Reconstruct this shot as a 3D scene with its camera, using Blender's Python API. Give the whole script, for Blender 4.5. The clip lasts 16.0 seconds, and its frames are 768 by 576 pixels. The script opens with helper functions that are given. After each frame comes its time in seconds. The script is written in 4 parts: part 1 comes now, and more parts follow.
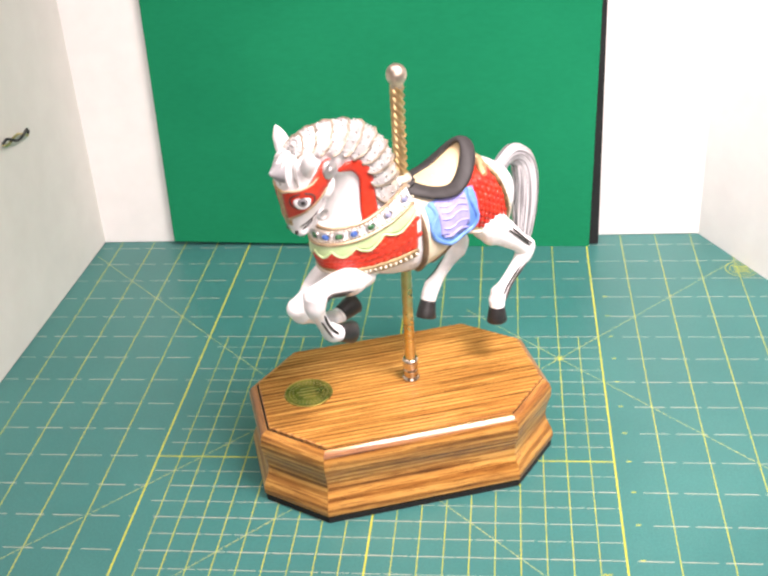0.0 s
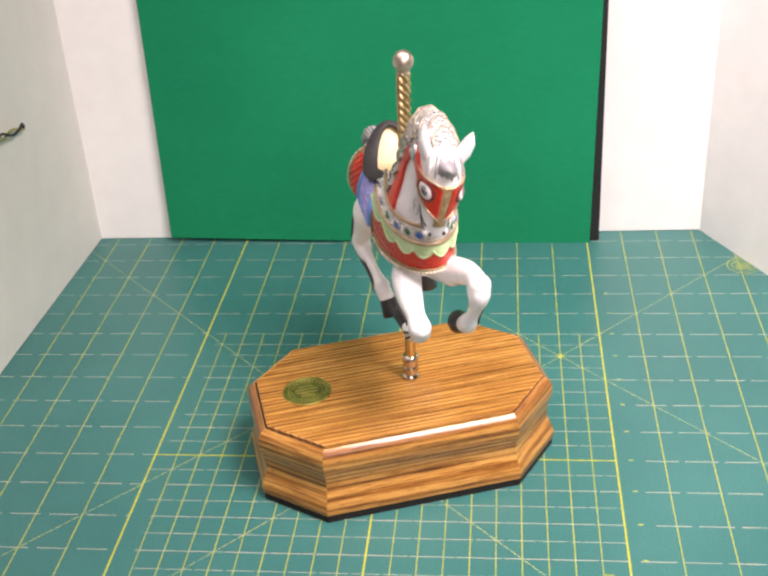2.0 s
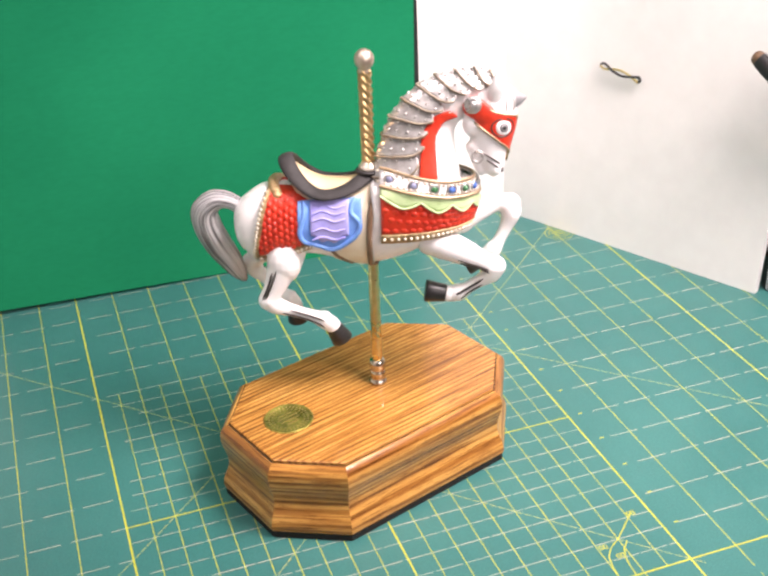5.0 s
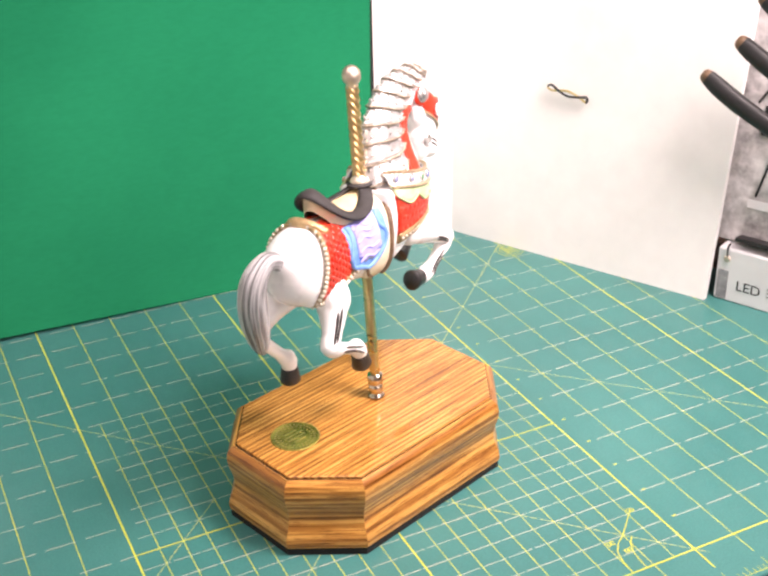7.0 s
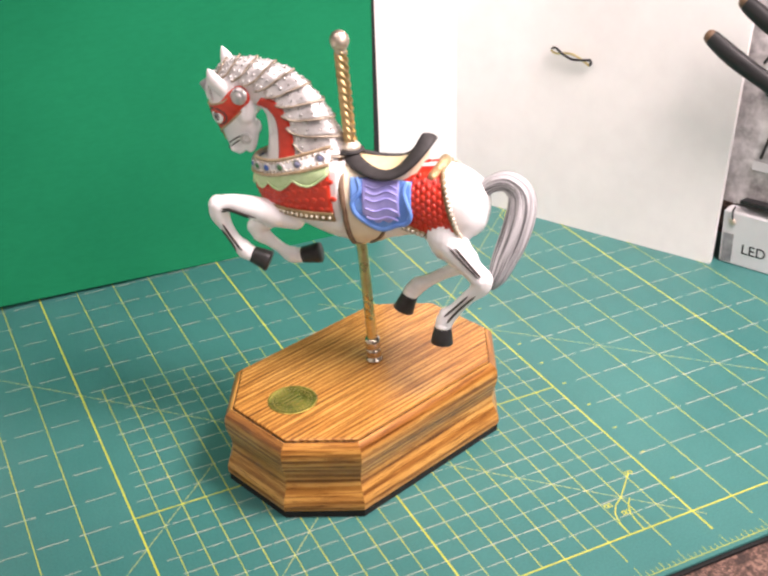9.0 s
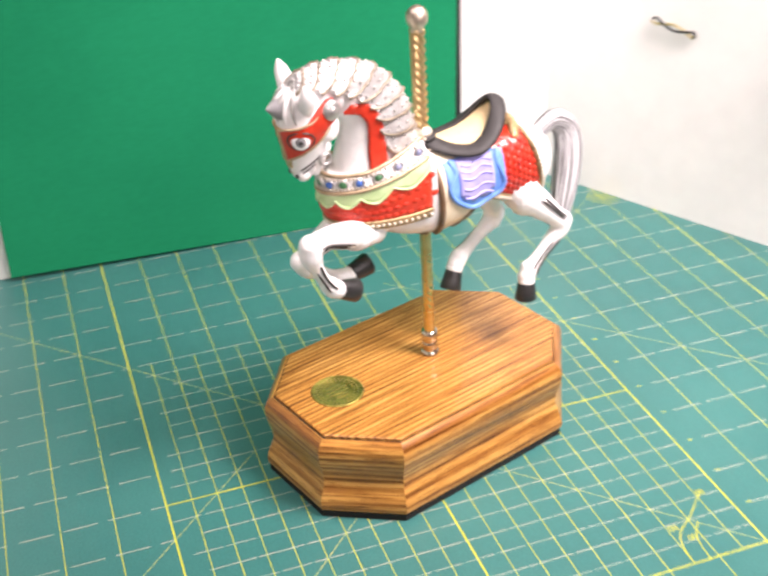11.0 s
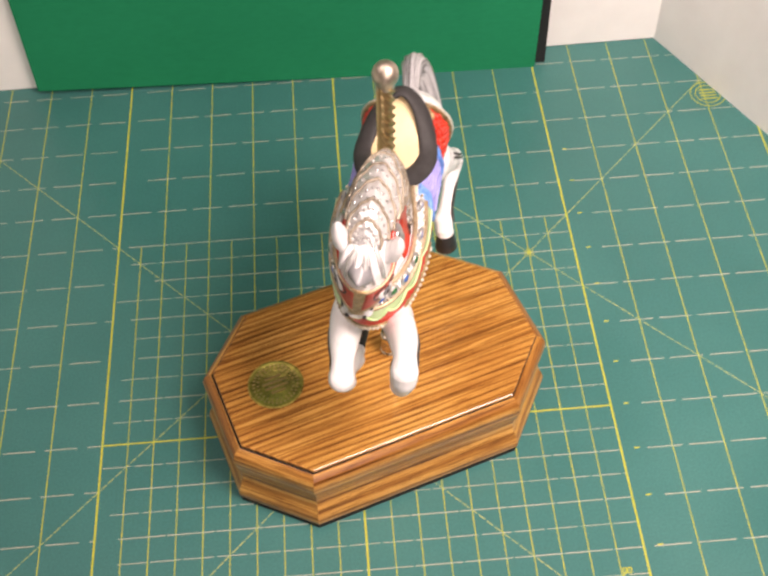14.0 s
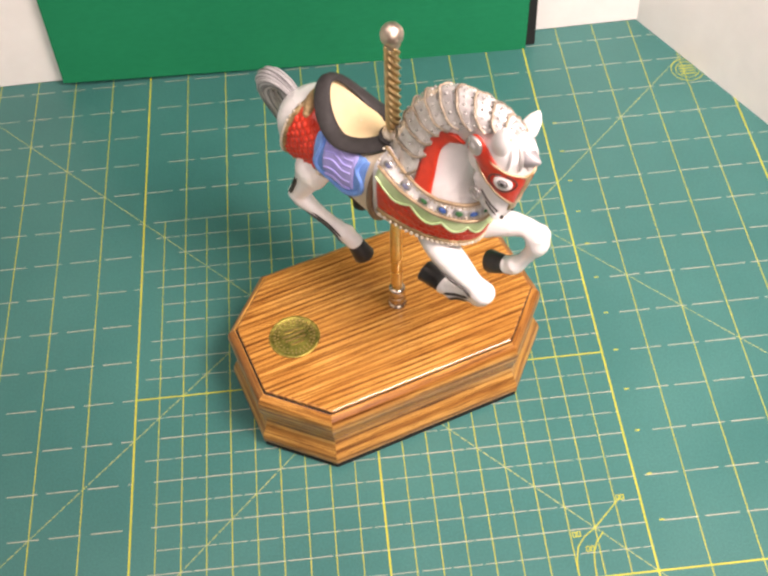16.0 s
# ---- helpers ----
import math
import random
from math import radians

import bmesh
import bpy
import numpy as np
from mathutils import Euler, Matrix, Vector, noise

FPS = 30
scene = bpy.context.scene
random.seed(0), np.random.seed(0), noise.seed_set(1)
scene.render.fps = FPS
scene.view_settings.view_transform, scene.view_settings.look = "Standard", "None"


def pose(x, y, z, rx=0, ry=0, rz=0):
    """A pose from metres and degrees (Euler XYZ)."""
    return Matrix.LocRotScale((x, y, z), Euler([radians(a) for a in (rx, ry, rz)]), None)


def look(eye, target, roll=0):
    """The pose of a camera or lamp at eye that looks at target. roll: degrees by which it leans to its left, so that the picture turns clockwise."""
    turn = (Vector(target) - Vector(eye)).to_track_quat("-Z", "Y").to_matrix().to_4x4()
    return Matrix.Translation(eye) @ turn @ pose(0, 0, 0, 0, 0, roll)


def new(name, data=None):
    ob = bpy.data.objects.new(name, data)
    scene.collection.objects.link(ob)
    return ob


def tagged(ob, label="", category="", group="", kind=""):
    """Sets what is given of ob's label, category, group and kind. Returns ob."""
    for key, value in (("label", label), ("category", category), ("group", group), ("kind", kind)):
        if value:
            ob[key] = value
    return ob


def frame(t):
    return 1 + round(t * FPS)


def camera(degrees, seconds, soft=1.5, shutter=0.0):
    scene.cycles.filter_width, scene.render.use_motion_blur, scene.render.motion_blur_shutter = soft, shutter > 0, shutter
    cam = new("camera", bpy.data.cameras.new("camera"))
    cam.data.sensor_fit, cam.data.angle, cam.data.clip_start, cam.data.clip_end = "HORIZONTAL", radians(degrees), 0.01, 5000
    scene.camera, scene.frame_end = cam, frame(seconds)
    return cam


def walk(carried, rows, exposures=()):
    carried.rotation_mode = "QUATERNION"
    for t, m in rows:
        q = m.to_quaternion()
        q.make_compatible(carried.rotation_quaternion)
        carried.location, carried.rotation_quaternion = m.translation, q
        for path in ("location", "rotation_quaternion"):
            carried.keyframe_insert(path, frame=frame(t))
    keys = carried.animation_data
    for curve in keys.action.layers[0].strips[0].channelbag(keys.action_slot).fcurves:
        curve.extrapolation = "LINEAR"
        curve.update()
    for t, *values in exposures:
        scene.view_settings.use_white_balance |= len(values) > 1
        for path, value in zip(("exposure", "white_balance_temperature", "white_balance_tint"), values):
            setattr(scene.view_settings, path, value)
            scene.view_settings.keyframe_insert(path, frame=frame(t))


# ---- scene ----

# ---------------------------------------------------------------- camera
cam = camera(37.7, 16.0, 2.6, 0.4)
PATH = [
    (0, (0.072, -0.491, 0.389), (-0.153, 1.235, -0.595), -3.9),
    (0.5, (0.068, -0.489, 0.388), (-0.155, 1.237, -0.597), -3.7),
    (1, (0.068, -0.49, 0.386), (-0.151, 1.236, -0.6), -3.8),
    (1.5, (0.071, -0.488, 0.387), (-0.149, 1.234, -0.605), -3.8),
    (2, (0.07, -0.485, 0.386), (-0.15, 1.238, -0.604), -3.8),
    (2.5, (0.071, -0.477, 0.385), (-0.151, 1.242, -0.612), -3.6),
    (3, (0.071, -0.476, 0.386), (-0.15, 1.242, -0.614), -3.6),
    (3.5, (0.067, -0.47, 0.38), (-0.107, 1.268, -0.594), -2.0),
    (4, (-0.015, -0.474, 0.378), (0.13, 1.268, -0.593), -2.3),
    (4.2, (-0.045, -0.476, 0.381), (0.202, 1.251, -0.597), -3.0),
    (6.3, (-0.205, -0.462, 0.385), (0.558, 1.138, -0.54), -0.2),
    (6.5, (-0.207, -0.461, 0.384), (0.564, 1.139, -0.536), -0.4),
    (7, (-0.204, -0.459, 0.383), (0.566, 1.14, -0.539), -1.3),
    (7.5, (-0.202, -0.457, 0.384), (0.577, 1.128, -0.555), -1.1),
    (8, (-0.205, -0.459, 0.381), (0.556, 1.134, -0.558), -1.4),
    (8.5, (-0.202, -0.462, 0.381), (0.542, 1.127, -0.581), -1.6),
    (8.7, (-0.198, -0.465, 0.38), (0.538, 1.126, -0.582), -1.9),
    (10.8, (-0.177, -0.449, 0.368), (0.476, 1.159, -0.627), -2.3),
    (11, (-0.151, -0.435, 0.368), (0.379, 1.202, -0.652), -2.6),
    (11.5, (-0.067, -0.384, 0.372), (0.17, 1.22, -0.798), -3.4),
    (12, (-0.04, -0.358, 0.384), (0.115, 1.237, -0.813), -3.3),
    (12.5, (-0.029, -0.333, 0.404), (0.144, 1.161, -0.914), -1.3),
    (13, (-0.031, -0.302, 0.42), (0.016, 0.98, -1.115), -3.8),
    (13.5, (-0.018, -0.289, 0.458), (-0.012, 0.927, -1.13), -4.9),
    (14, (0.003, -0.286, 0.487), (0.057, 0.925, -1.104), -2.4),
    (14.5, (0.01, -0.304, 0.506), (0.026, 0.903, -1.088), -3.6),
    (15, (0.005, -0.325, 0.515), (0.011, 0.901, -1.066), -4.5),
    (15.5, (0.0, -0.338, 0.517), (0.035, 0.891, -1.06), -3.9),
    (16, (-0.003, -0.336, 0.512), (0.047, 0.886, -1.071), -4.0),
]
EXPOSURES = [(0, 0.03, 6900, 25), (0.5, -0.17, 6900, 25), (1, -0.28, 6900, 25), (3, -0.29, 6900, 26), (4.2, -0.2, 6900, 26), (6.5, 0.14, 7000, 28), (7.5, 0.06, 7250, 30), (8, -0.1, 7100, 29), (8.7, -0.12, 7000, 28), (11, 0.08, 6900, 26), (12.5, -0.31, 7200, 26), (13.5, -0.53, 7500, 26), (14.5, -0.59, 7600, 28), (15, -0.55, 7600, 28), (16, -0.31, 7500, 27)]
walk(cam, [(t, look(eye, target, roll)) for t, eye, target, roll in PATH], EXPOSURES)

# ---------------------------------------------------------------- light
world = bpy.data.worlds.new("room_air")
scene.world = world
world.use_nodes = True
world.node_tree.nodes["Background"].inputs[0].default_value = (0.95, 0.97, 1.0, 1)
world.node_tree.nodes["Background"].inputs[1].default_value = 0.25


def lamp(name, eye, target, size, power, colour, beam=180):
    data = bpy.data.lights.new(name, "AREA")
    data.shape, data.size, data.energy, data.color, data.spread = "DISK", size, power, colour, radians(beam)
    ob = new(name, data)
    ob.matrix_world = look(eye, target)
    return ob


lamp("desk_lamp_right", (0.33, -0.27, 0.72), (0.12, 0.05, 0.0), 0.34, 3.75, (1.0, 0.96, 0.93), 90)
lamp("desk_lamp_left", (-0.24, -0.02, 0.78), (0.12, 0.08, 0.0), 0.50, 1.0, (1.0, 0.965, 0.945), 120)
# added fill from the camera side, lifts the horse and the moulding
lamp("room_lamp", (0.30, -1.30, 0.72), (0.0, 0.0, 0.05), 0.9, 9.0, (1.0, 0.97, 0.94))


# ---------------------------------------------------------------- materials
class Nodes:
    """A node tree with short ways to add and join nodes."""

    def __init__(self, name):
        self.mat = bpy.data.materials.new(name)
        self.mat.use_nodes = True
        self.tree = self.mat.node_tree
        self.bsdf = self.tree.nodes["Principled BSDF"]

    def add(self, kind, **props):
        node = self.tree.nodes.new(kind)
        for key, value in props.items():
            if key == "operation":
                node.operation = value
            elif key == "blend_type":
                node.blend_type = value
            elif key == "data_type":
                node.data_type = value
            elif key == "bands_direction":
                node.bands_direction = value
            elif key == "feature":
                node.feature = value
            elif key == "wave_profile":
                node.wave_profile = value
        return node

    def join(self, a, out, b, into):
        self.tree.links.new(a.outputs[out], b.inputs[into])

    def coords(self, scale=(1, 1, 1), kind="Object", turn=(0, 0, 0)):
        c, m = self.add("ShaderNodeTexCoord"), self.add("ShaderNodeMapping")
        m.inputs["Scale"].default_value = scale
        m.inputs["Rotation"].default_value = turn
        self.join(c, kind, m, "Vector")
        return m

    def noise(self, vec, scale, detail=4.0, rough=0.55):
        n = self.add("ShaderNodeTexNoise")
        n.inputs["Scale"].default_value, n.inputs["Detail"].default_value, n.inputs["Roughness"].default_value = scale, detail, rough
        self.join(vec, "Vector", n, "Vector")
        return n

    def ramp(self, src, out, stops):
        r = self.add("ShaderNodeValToRGB")
        els = r.color_ramp.elements
        els[0].position, els[0].color = stops[0][0], (*stops[0][1], 1)
        els[1].position, els[1].color = stops[-1][0], (*stops[-1][1], 1)
        for p, c in stops[1:-1]:
            els.new(p).color = (*c, 1)
        self.join(src, out, r, "Fac")
        return r

    def bump(self, src, out, strength, distance):
        b = self.add("ShaderNodeBump")
        b.inputs["Strength"].default_value, b.inputs["Distance"].default_value = strength, distance
        self.join(src, out, b, "Height")
        self.join(b, "Normal", self.bsdf, "Normal")
        return b

    def mix(self, fac, fac_out, a, a_out, b, b_out, blend="MIX"):
        m = self.add("ShaderNodeMixRGB", blend_type=blend)
        if fac is None:
            m.inputs["Fac"].default_value = fac_out
        else:
            self.join(fac, fac_out, m, "Fac")
        for node, out, slot in ((a, a_out, "Color1"), (b, b_out, "Color2")):
            if node is None:
                m.inputs[slot].default_value = (*out, 1)
            else:
                self.join(node, out, m, slot)
        return m


def paint(name, dark, light, rough=0.4, metal=0.0, scale=180.0, bump=0.15, depth=0.0002, coat=0.0, rough_spread=0.1):
    """Paint, enamel or metal with fine mottling and slight relief."""
    n = Nodes(name)
    v = n.coords()
    fine, broad = n.noise(v, scale, 5), n.noise(v, scale * 0.17, 3)
    both = n.mix(None, 0.5, fine, "Fac", broad, "Fac")
    col = n.ramp(both, "Color", ((0.32, dark), (0.62, light)))
    n.join(col, "Color", n.bsdf, "Base Color")
    lo, hi = rough - rough_spread, rough + rough_spread
    r = n.ramp(broad, "Fac", ((0.3, (lo, lo, lo)), (0.7, (hi, hi, hi))))
    n.join(r, "Color", n.bsdf, "Roughness")
    n.bsdf.inputs["Metallic"].default_value = metal
    n.bsdf.inputs["Coat Weight"].default_value = coat
    n.bsdf.inputs["Coat Roughness"].default_value = 0.15
    n.bump(fine, "Fac", bump, depth)
    return n.mat


def oak():
    n = Nodes("oak")
    info, far = n.add("ShaderNodeObjectInfo"), n.add("ShaderNodeVectorMath", operation="MULTIPLY")
    far.inputs[1].default_value = (0.9, 0.7, 0.5)
    n.join(info, "Random", far, 0)

    def along(scale, tip=0.0):
        c, a, m = n.add("ShaderNodeTexCoord"), n.add("ShaderNodeVectorMath", operation="ADD"), n.add("ShaderNodeMapping")
        n.join(c, "Object", a, 0)
        n.join(far, "Vector", a, 1)
        n.join(a, "Vector", m, "Vector")
        m.inputs["Scale"].default_value, m.inputs["Rotation"].default_value = scale, (tip, 0, 0)
        return m

    band = n.noise(along((0.9, 9.0, 4.0)), 26.0, 5, 0.6)
    pores = n.noise(along((13.0, 330.0, 220.0)), 5.0, 4, 0.7)
    streak = n.noise(along((2.4, 130.0, 92.0)), 5.0, 4, 0.62)
    rings = n.add("ShaderNodeTexWave", bands_direction="Y")
    for key, value in (("Scale", 140.0), ("Distortion", 5.5), ("Detail", 3.0), ("Detail Scale", 0.45), ("Detail Roughness", 0.6)):
        rings.inputs[key].default_value = value
    n.join(along((0.10, 1.0, 0.85), 0.75), "Vector", rings, "Vector")
    base = n.ramp(band, "Fac", ((0.30, (0.44, 0.190, 0.042)), (0.45, (0.54, 0.254, 0.058)), (0.56, (0.62, 0.312, 0.076)), (0.70, (0.68, 0.368, 0.104))))
    late = n.ramp(rings, "Fac", ((0.05, (0.50, 0.38, 0.28)), (0.30, (0.80, 0.72, 0.62)), (0.55, (1.0, 1.0, 1.0))))
    m0 = n.mix(None, 0.85, base, "Color", late, "Color", "MULTIPLY")
    st = n.ramp(streak, "Fac", ((0.38, (0.30, 0.20, 0.13)), (0.43, (0.60, 0.48, 0.37)), (0.48, (1.0, 1.0, 1.0))))
    m1 = n.mix(None, 0.72, m0, "Color", st, "Color", "MULTIPLY")
    pr = n.ramp(pores, "Fac", ((0.36, (0.38, 0.29, 0.22)), (0.48, (1.0, 1.0, 1.0))))
    m2 = n.mix(None, 0.8, m1, "Color", pr, "Color", "MULTIPLY")
    n.join(m2, "Color", n.bsdf, "Base Color")
    n.bsdf.inputs["Roughness"].default_value = 0.36
    n.bsdf.inputs["Coat Weight"].default_value = 0.6
    n.bsdf.inputs["Coat Roughness"].default_value = 0.13
    n.bsdf.inputs["Specular IOR Level"].default_value = 0.22
    n.bump(pores, "Fac", 0.2, 0.0002)
    return n.mat


def mat_green():
    n = Nodes("cutting_mat_vinyl")
    v = n.coords()
    fine, broad = n.noise(v, 900, 3), n.noise(v, 9, 4)
    col = n.ramp(broad, "Fac", ((0.3, (0.027, 0.151, 0.139)), (0.7, (0.040, 0.187, 0.171))))
    grain = n.ramp(fine, "Fac", ((0.3, (0.86, 0.86, 0.86)), (0.7, (1.08, 1.08, 1.08))))
    m = n.mix(None, 1.0, col, "Color", grain, "Color", "MULTIPLY")
    n.join(m, "Color", n.bsdf, "Base Color")
    r = n.ramp(broad, "Fac", ((0.3, (0.36, 0.36, 0.36)), (0.7, (0.46, 0.46, 0.46))))
    n.join(r, "Color", n.bsdf, "Roughness")
    n.bsdf.inputs["Specular IOR Level"].default_value = 0.5
    n.bump(fine, "Fac", 0.25, 0.0003)
    return n.mat


def board_green():
    n = Nodes("green_card")
    v = n.coords((1, 1, 1))
    weave = n.noise(n.coords((150, 400, 420)), 1.0, 3)
    broad = n.noise(v, 7, 3)
    col = n.ramp(broad, "Fac", ((0.3, (0.0, 0.198, 0.088)), (0.7, (0.001, 0.240, 0.108))))
    g = n.ramp(weave, "Fac", ((0.3, (0.95, 0.95, 0.95)), (0.7, (1.03, 1.03, 1.03))))
    m = n.mix(None, 1.0, col, "Color", g, "Color", "MULTIPLY")
    n.join(m, "Color", n.bsdf, "Base Color")
    n.bsdf.inputs["Roughness"].default_value = 0.75
    n.bsdf.inputs["Specular IOR Level"].default_value = 0.0
    n.bump(weave, "Fac", 0.12, 0.0003)
    return n.mat


def strands(name, dark, light, count):
    """Carved hair: dark wash in the grooves that run along the lock."""
    n = Nodes(name)
    v = n.coords((count, 2.2, 1), "UV")
    w = n.noise(v, 1.0, 4, 0.6)
    col = n.ramp(w, "Fac", ((0.40, dark), (0.56, light), (0.8, tuple(min(1, c * 1.15) for c in light))))
    n.join(col, "Color", n.bsdf, "Base Color")
    n.bsdf.inputs["Roughness"].default_value = 0.42
    n.bump(w, "Fac", 0.8, 0.001)
    return n.mat


def speckled():
    n = Nodes("speckled_table_top")
    v = n.coords()
    a, b = n.noise(v, 420, 3, 0.8), n.noise(v, 160, 4, 0.7)
    m = n.mix(None, 0.5, a, "Fac", b, "Fac")
    col = n.ramp(m, "Color", ((0.40, (0.015, 0.008, 0.006)), (0.50, (0.07, 0.035, 0.025)), (0.60, (0.26, 0.15, 0.11))))
    n.join(col, "Color", n.bsdf, "Base Color")
    n.bsdf.inputs["Roughness"].default_value = 0.6
    n.bump(a, "Fac", 0.4, 0.0008)
    return n.mat


OAK = oak()
MAT = mat_green()
GREEN = board_green()
TABLE = speckled()
WHITE_BOARD = paint("white_foam_board", (0.80, 0.79, 0.77), (0.86, 0.85, 0.83), 0.55, scale=60, bump=0.08)
# cream board, its base colour lowered to carry the weaker light on the left
DIM_CREAM_BOARD = paint("dim_cream_board", (0.62, 0.62, 0.57), (0.68, 0.68, 0.63), 0.55, scale=50, bump=0.08)
BLACK_BOARD = paint("black_foam_board", (0.006, 0.006, 0.007), (0.012, 0.012, 0.013), 0.7)
ROOM_WALL = paint("room_wall_paint", (0.70, 0.68, 0.66), (0.76, 0.74, 0.72), 0.8, scale=12, bump=0.1)
LINE_BOLD = paint("yellow_print_bold", (0.40, 0.43, 0.03), (0.55, 0.55, 0.06), 0.5, scale=300)
LINE = paint("yellow_print", (0.38, 0.41, 0.04), (0.53, 0.53, 0.06), 0.5, scale=400)
LINE_PALE = paint("pale_print", (0.30, 0.34, 0.26), (0.50, 0.49, 0.40), 0.5, scale=250)
FELT = paint("black_felt", (0.004, 0.004, 0.004), (0.010, 0.010, 0.010), 0.95, scale=900)
PORCELAIN = paint("white_glazed_porcelain", (0.86, 0.85, 0.85), (0.92, 0.91, 0.91), 0.30, scale=220, bump=0.12, depth=0.0003, coat=0.3)
HOOF = paint("black_hoof_enamel", (0.010, 0.010, 0.011), (0.030, 0.029, 0.028), 0.42, scale=300)
WASH = paint("dark_wash_line", (0.02, 0.018, 0.016), (0.07, 0.06, 0.055), 0.5, scale=400)
RED = paint("red_enamel", (0.52, 0.022, 0.010), (0.74, 0.055, 0.022), 0.36, scale=260, bump=0.35, depth=0.0006, coat=0.2)
BLUE = paint("blue_enamel", (0.10, 0.25, 0.72), (0.20, 0.42, 0.88), 0.40, scale=300, bump=0.25, depth=0.0005)
LAVENDER = paint("lavender_enamel", (0.30, 0.29, 0.74), (0.48, 0.45, 0.86), 0.42, scale=260, bump=0.25, depth=0.0005)
CREAM = paint("cream_leather_enamel", (0.76, 0.56, 0.29), (0.85, 0.68, 0.41), 0.5, scale=110)
GIRTH_CREAM = paint("cream_girth_enamel", (0.72, 0.58, 0.40), (0.84, 0.74, 0.56), 0.42, scale=160)
BLACK_RIM = paint("black_leather_enamel", (0.020, 0.018, 0.018), (0.042, 0.039, 0.039), 0.68, scale=260)
MINT = paint("pale_green_enamel", (0.42, 0.60, 0.26), (0.62, 0.76, 0.46), 0.4, scale=240)
GOLD = paint("antique_gold_paint", (0.30, 0.17, 0.07), (0.72, 0.52, 0.28), 0.34, metal=0.55, scale=420, bump=0.9, depth=0.0012)
GOLD_LINE = paint("gold_line_paint", (0.34, 0.23, 0.13), (0.62, 0.48, 0.32), 0.36, metal=0.5, scale=420, bump=0.4, depth=0.0006)
TRIM_DARK = paint("dark_gilt_trim", (0.13, 0.08, 0.035), (0.50, 0.36, 0.18), 0.4, metal=0.4, scale=420, bump=0.8, depth=0.001)
CREST_RIM = paint("antique_crest_rim", (0.13, 0.10, 0.07), (0.46, 0.39, 0.30), 0.38, metal=0.3, scale=420, bump=0.6, depth=0.0008)
BEAD = paint("pale_gilt_bead", (0.55, 0.46, 0.34), (0.86, 0.80, 0.70), 0.3, metal=0.4, scale=300)
LINE_FAINT = paint("faint_print", (0.24, 0.33, 0.12), (0.44, 0.46, 0.16), 0.5, scale=250)
BROWN = paint("brown_strap_enamel", (0.10, 0.055, 0.030), (0.24, 0.15, 0.09), 0.45, scale=300)
SILVER = paint("silver_paint", (0.40, 0.39, 0.38), (0.66, 0.65, 0.64), 0.30, metal=0.75, scale=420, bump=0.5, depth=0.0006)
PEARL = paint("pearl_silver_glaze", (0.50, 0.48, 0.46), (0.88, 0.87, 0.86), 0.24, metal=0.52, scale=300, bump=0.3, depth=0.0005)
GREY_HORN = paint("grey_enamel", (0.14, 0.14, 0.15), (0.40, 0.39, 0.40), 0.35, scale=150)
BRASS = paint("polished_brass", (0.70, 0.48, 0.22), (0.86, 0.64, 0.34), 0.30, metal=1.0, scale=200, bump=0.1, rough_spread=0.06)
BRASS_DARK = paint("tarnished_brass", (0.58, 0.46, 0.20), (0.78, 0.64, 0.32), 0.30, metal=1.0, scale=260)
NICKEL = paint("antiqued_nickel", (0.62, 0.52, 0.42), (0.80, 0.70, 0.58), 0.48, metal=1.0, scale=240)
FERRULE = paint("worn_nickel_ferrule", (0.42, 0.36, 0.28), (0.70, 0.64, 0.54), 0.20, metal=1.0, scale=240, rough_spread=0.08)
COIN = paint("engraved_brass_medallion", (0.10, 0.09, 0.02), (0.54, 0.46, 0.11), 0.36, metal=0.8, scale=520, bump=0.8, depth=0.0006)
GEM_BLUE = paint("blue_glass_gem", (0.03, 0.09, 0.34), (0.10, 0.22, 0.62), 0.12, scale=300, coat=0.6)
GEM_GREEN = paint("green_glass_gem", (0.02, 0.10, 0.04), (0.07, 0.24, 0.10), 0.12, scale=300, coat=0.6)
GEM_PALE = paint("pale_blue_dot", (0.18, 0.20, 0.34), (0.36, 0.38, 0.55), 0.25, scale=300)
BLACK_RUBBER = paint("black_rubber_grip", (0.007, 0.007, 0.008), (0.018, 0.018, 0.019), 0.5, scale=200)
CARTON = paint("white_carton", (0.72, 0.71, 0.72), (0.82, 0.81, 0.82), 0.4, scale=40)
GREY_PRINT = paint("grey_picture_print", (0.16, 0.15, 0.15), (0.80, 0.77, 0.77), 0.35, scale=120)
INK = paint("black_print_ink", (0.010, 0.010, 0.011), (0.020, 0.020, 0.021), 0.5)
TAIL = strands("carved_tail_hair", (0.11, 0.11, 0.113), (0.54, 0.54, 0.55), 30)


# ---------------------------------------------------------------- mesh helpers
def link(name, bm, material, parent=None, label="", smooth=True):
    me = bpy.data.meshes.new(name)
    bmesh.ops.recalc_face_normals(bm, faces=bm.faces)
    bm.to_mesh(me)
    bm.free()
    for p in me.polygons:
        p.use_smooth = smooth
    me.materials.append(material)
    ob = new(name, me)
    if parent:
        ob.parent = parent
    if label:
        tagged(ob, label)
    return ob


def part(name, bm, material, parent, label="", smooth=True):
    return link(name, bm, material, parent, label, smooth)


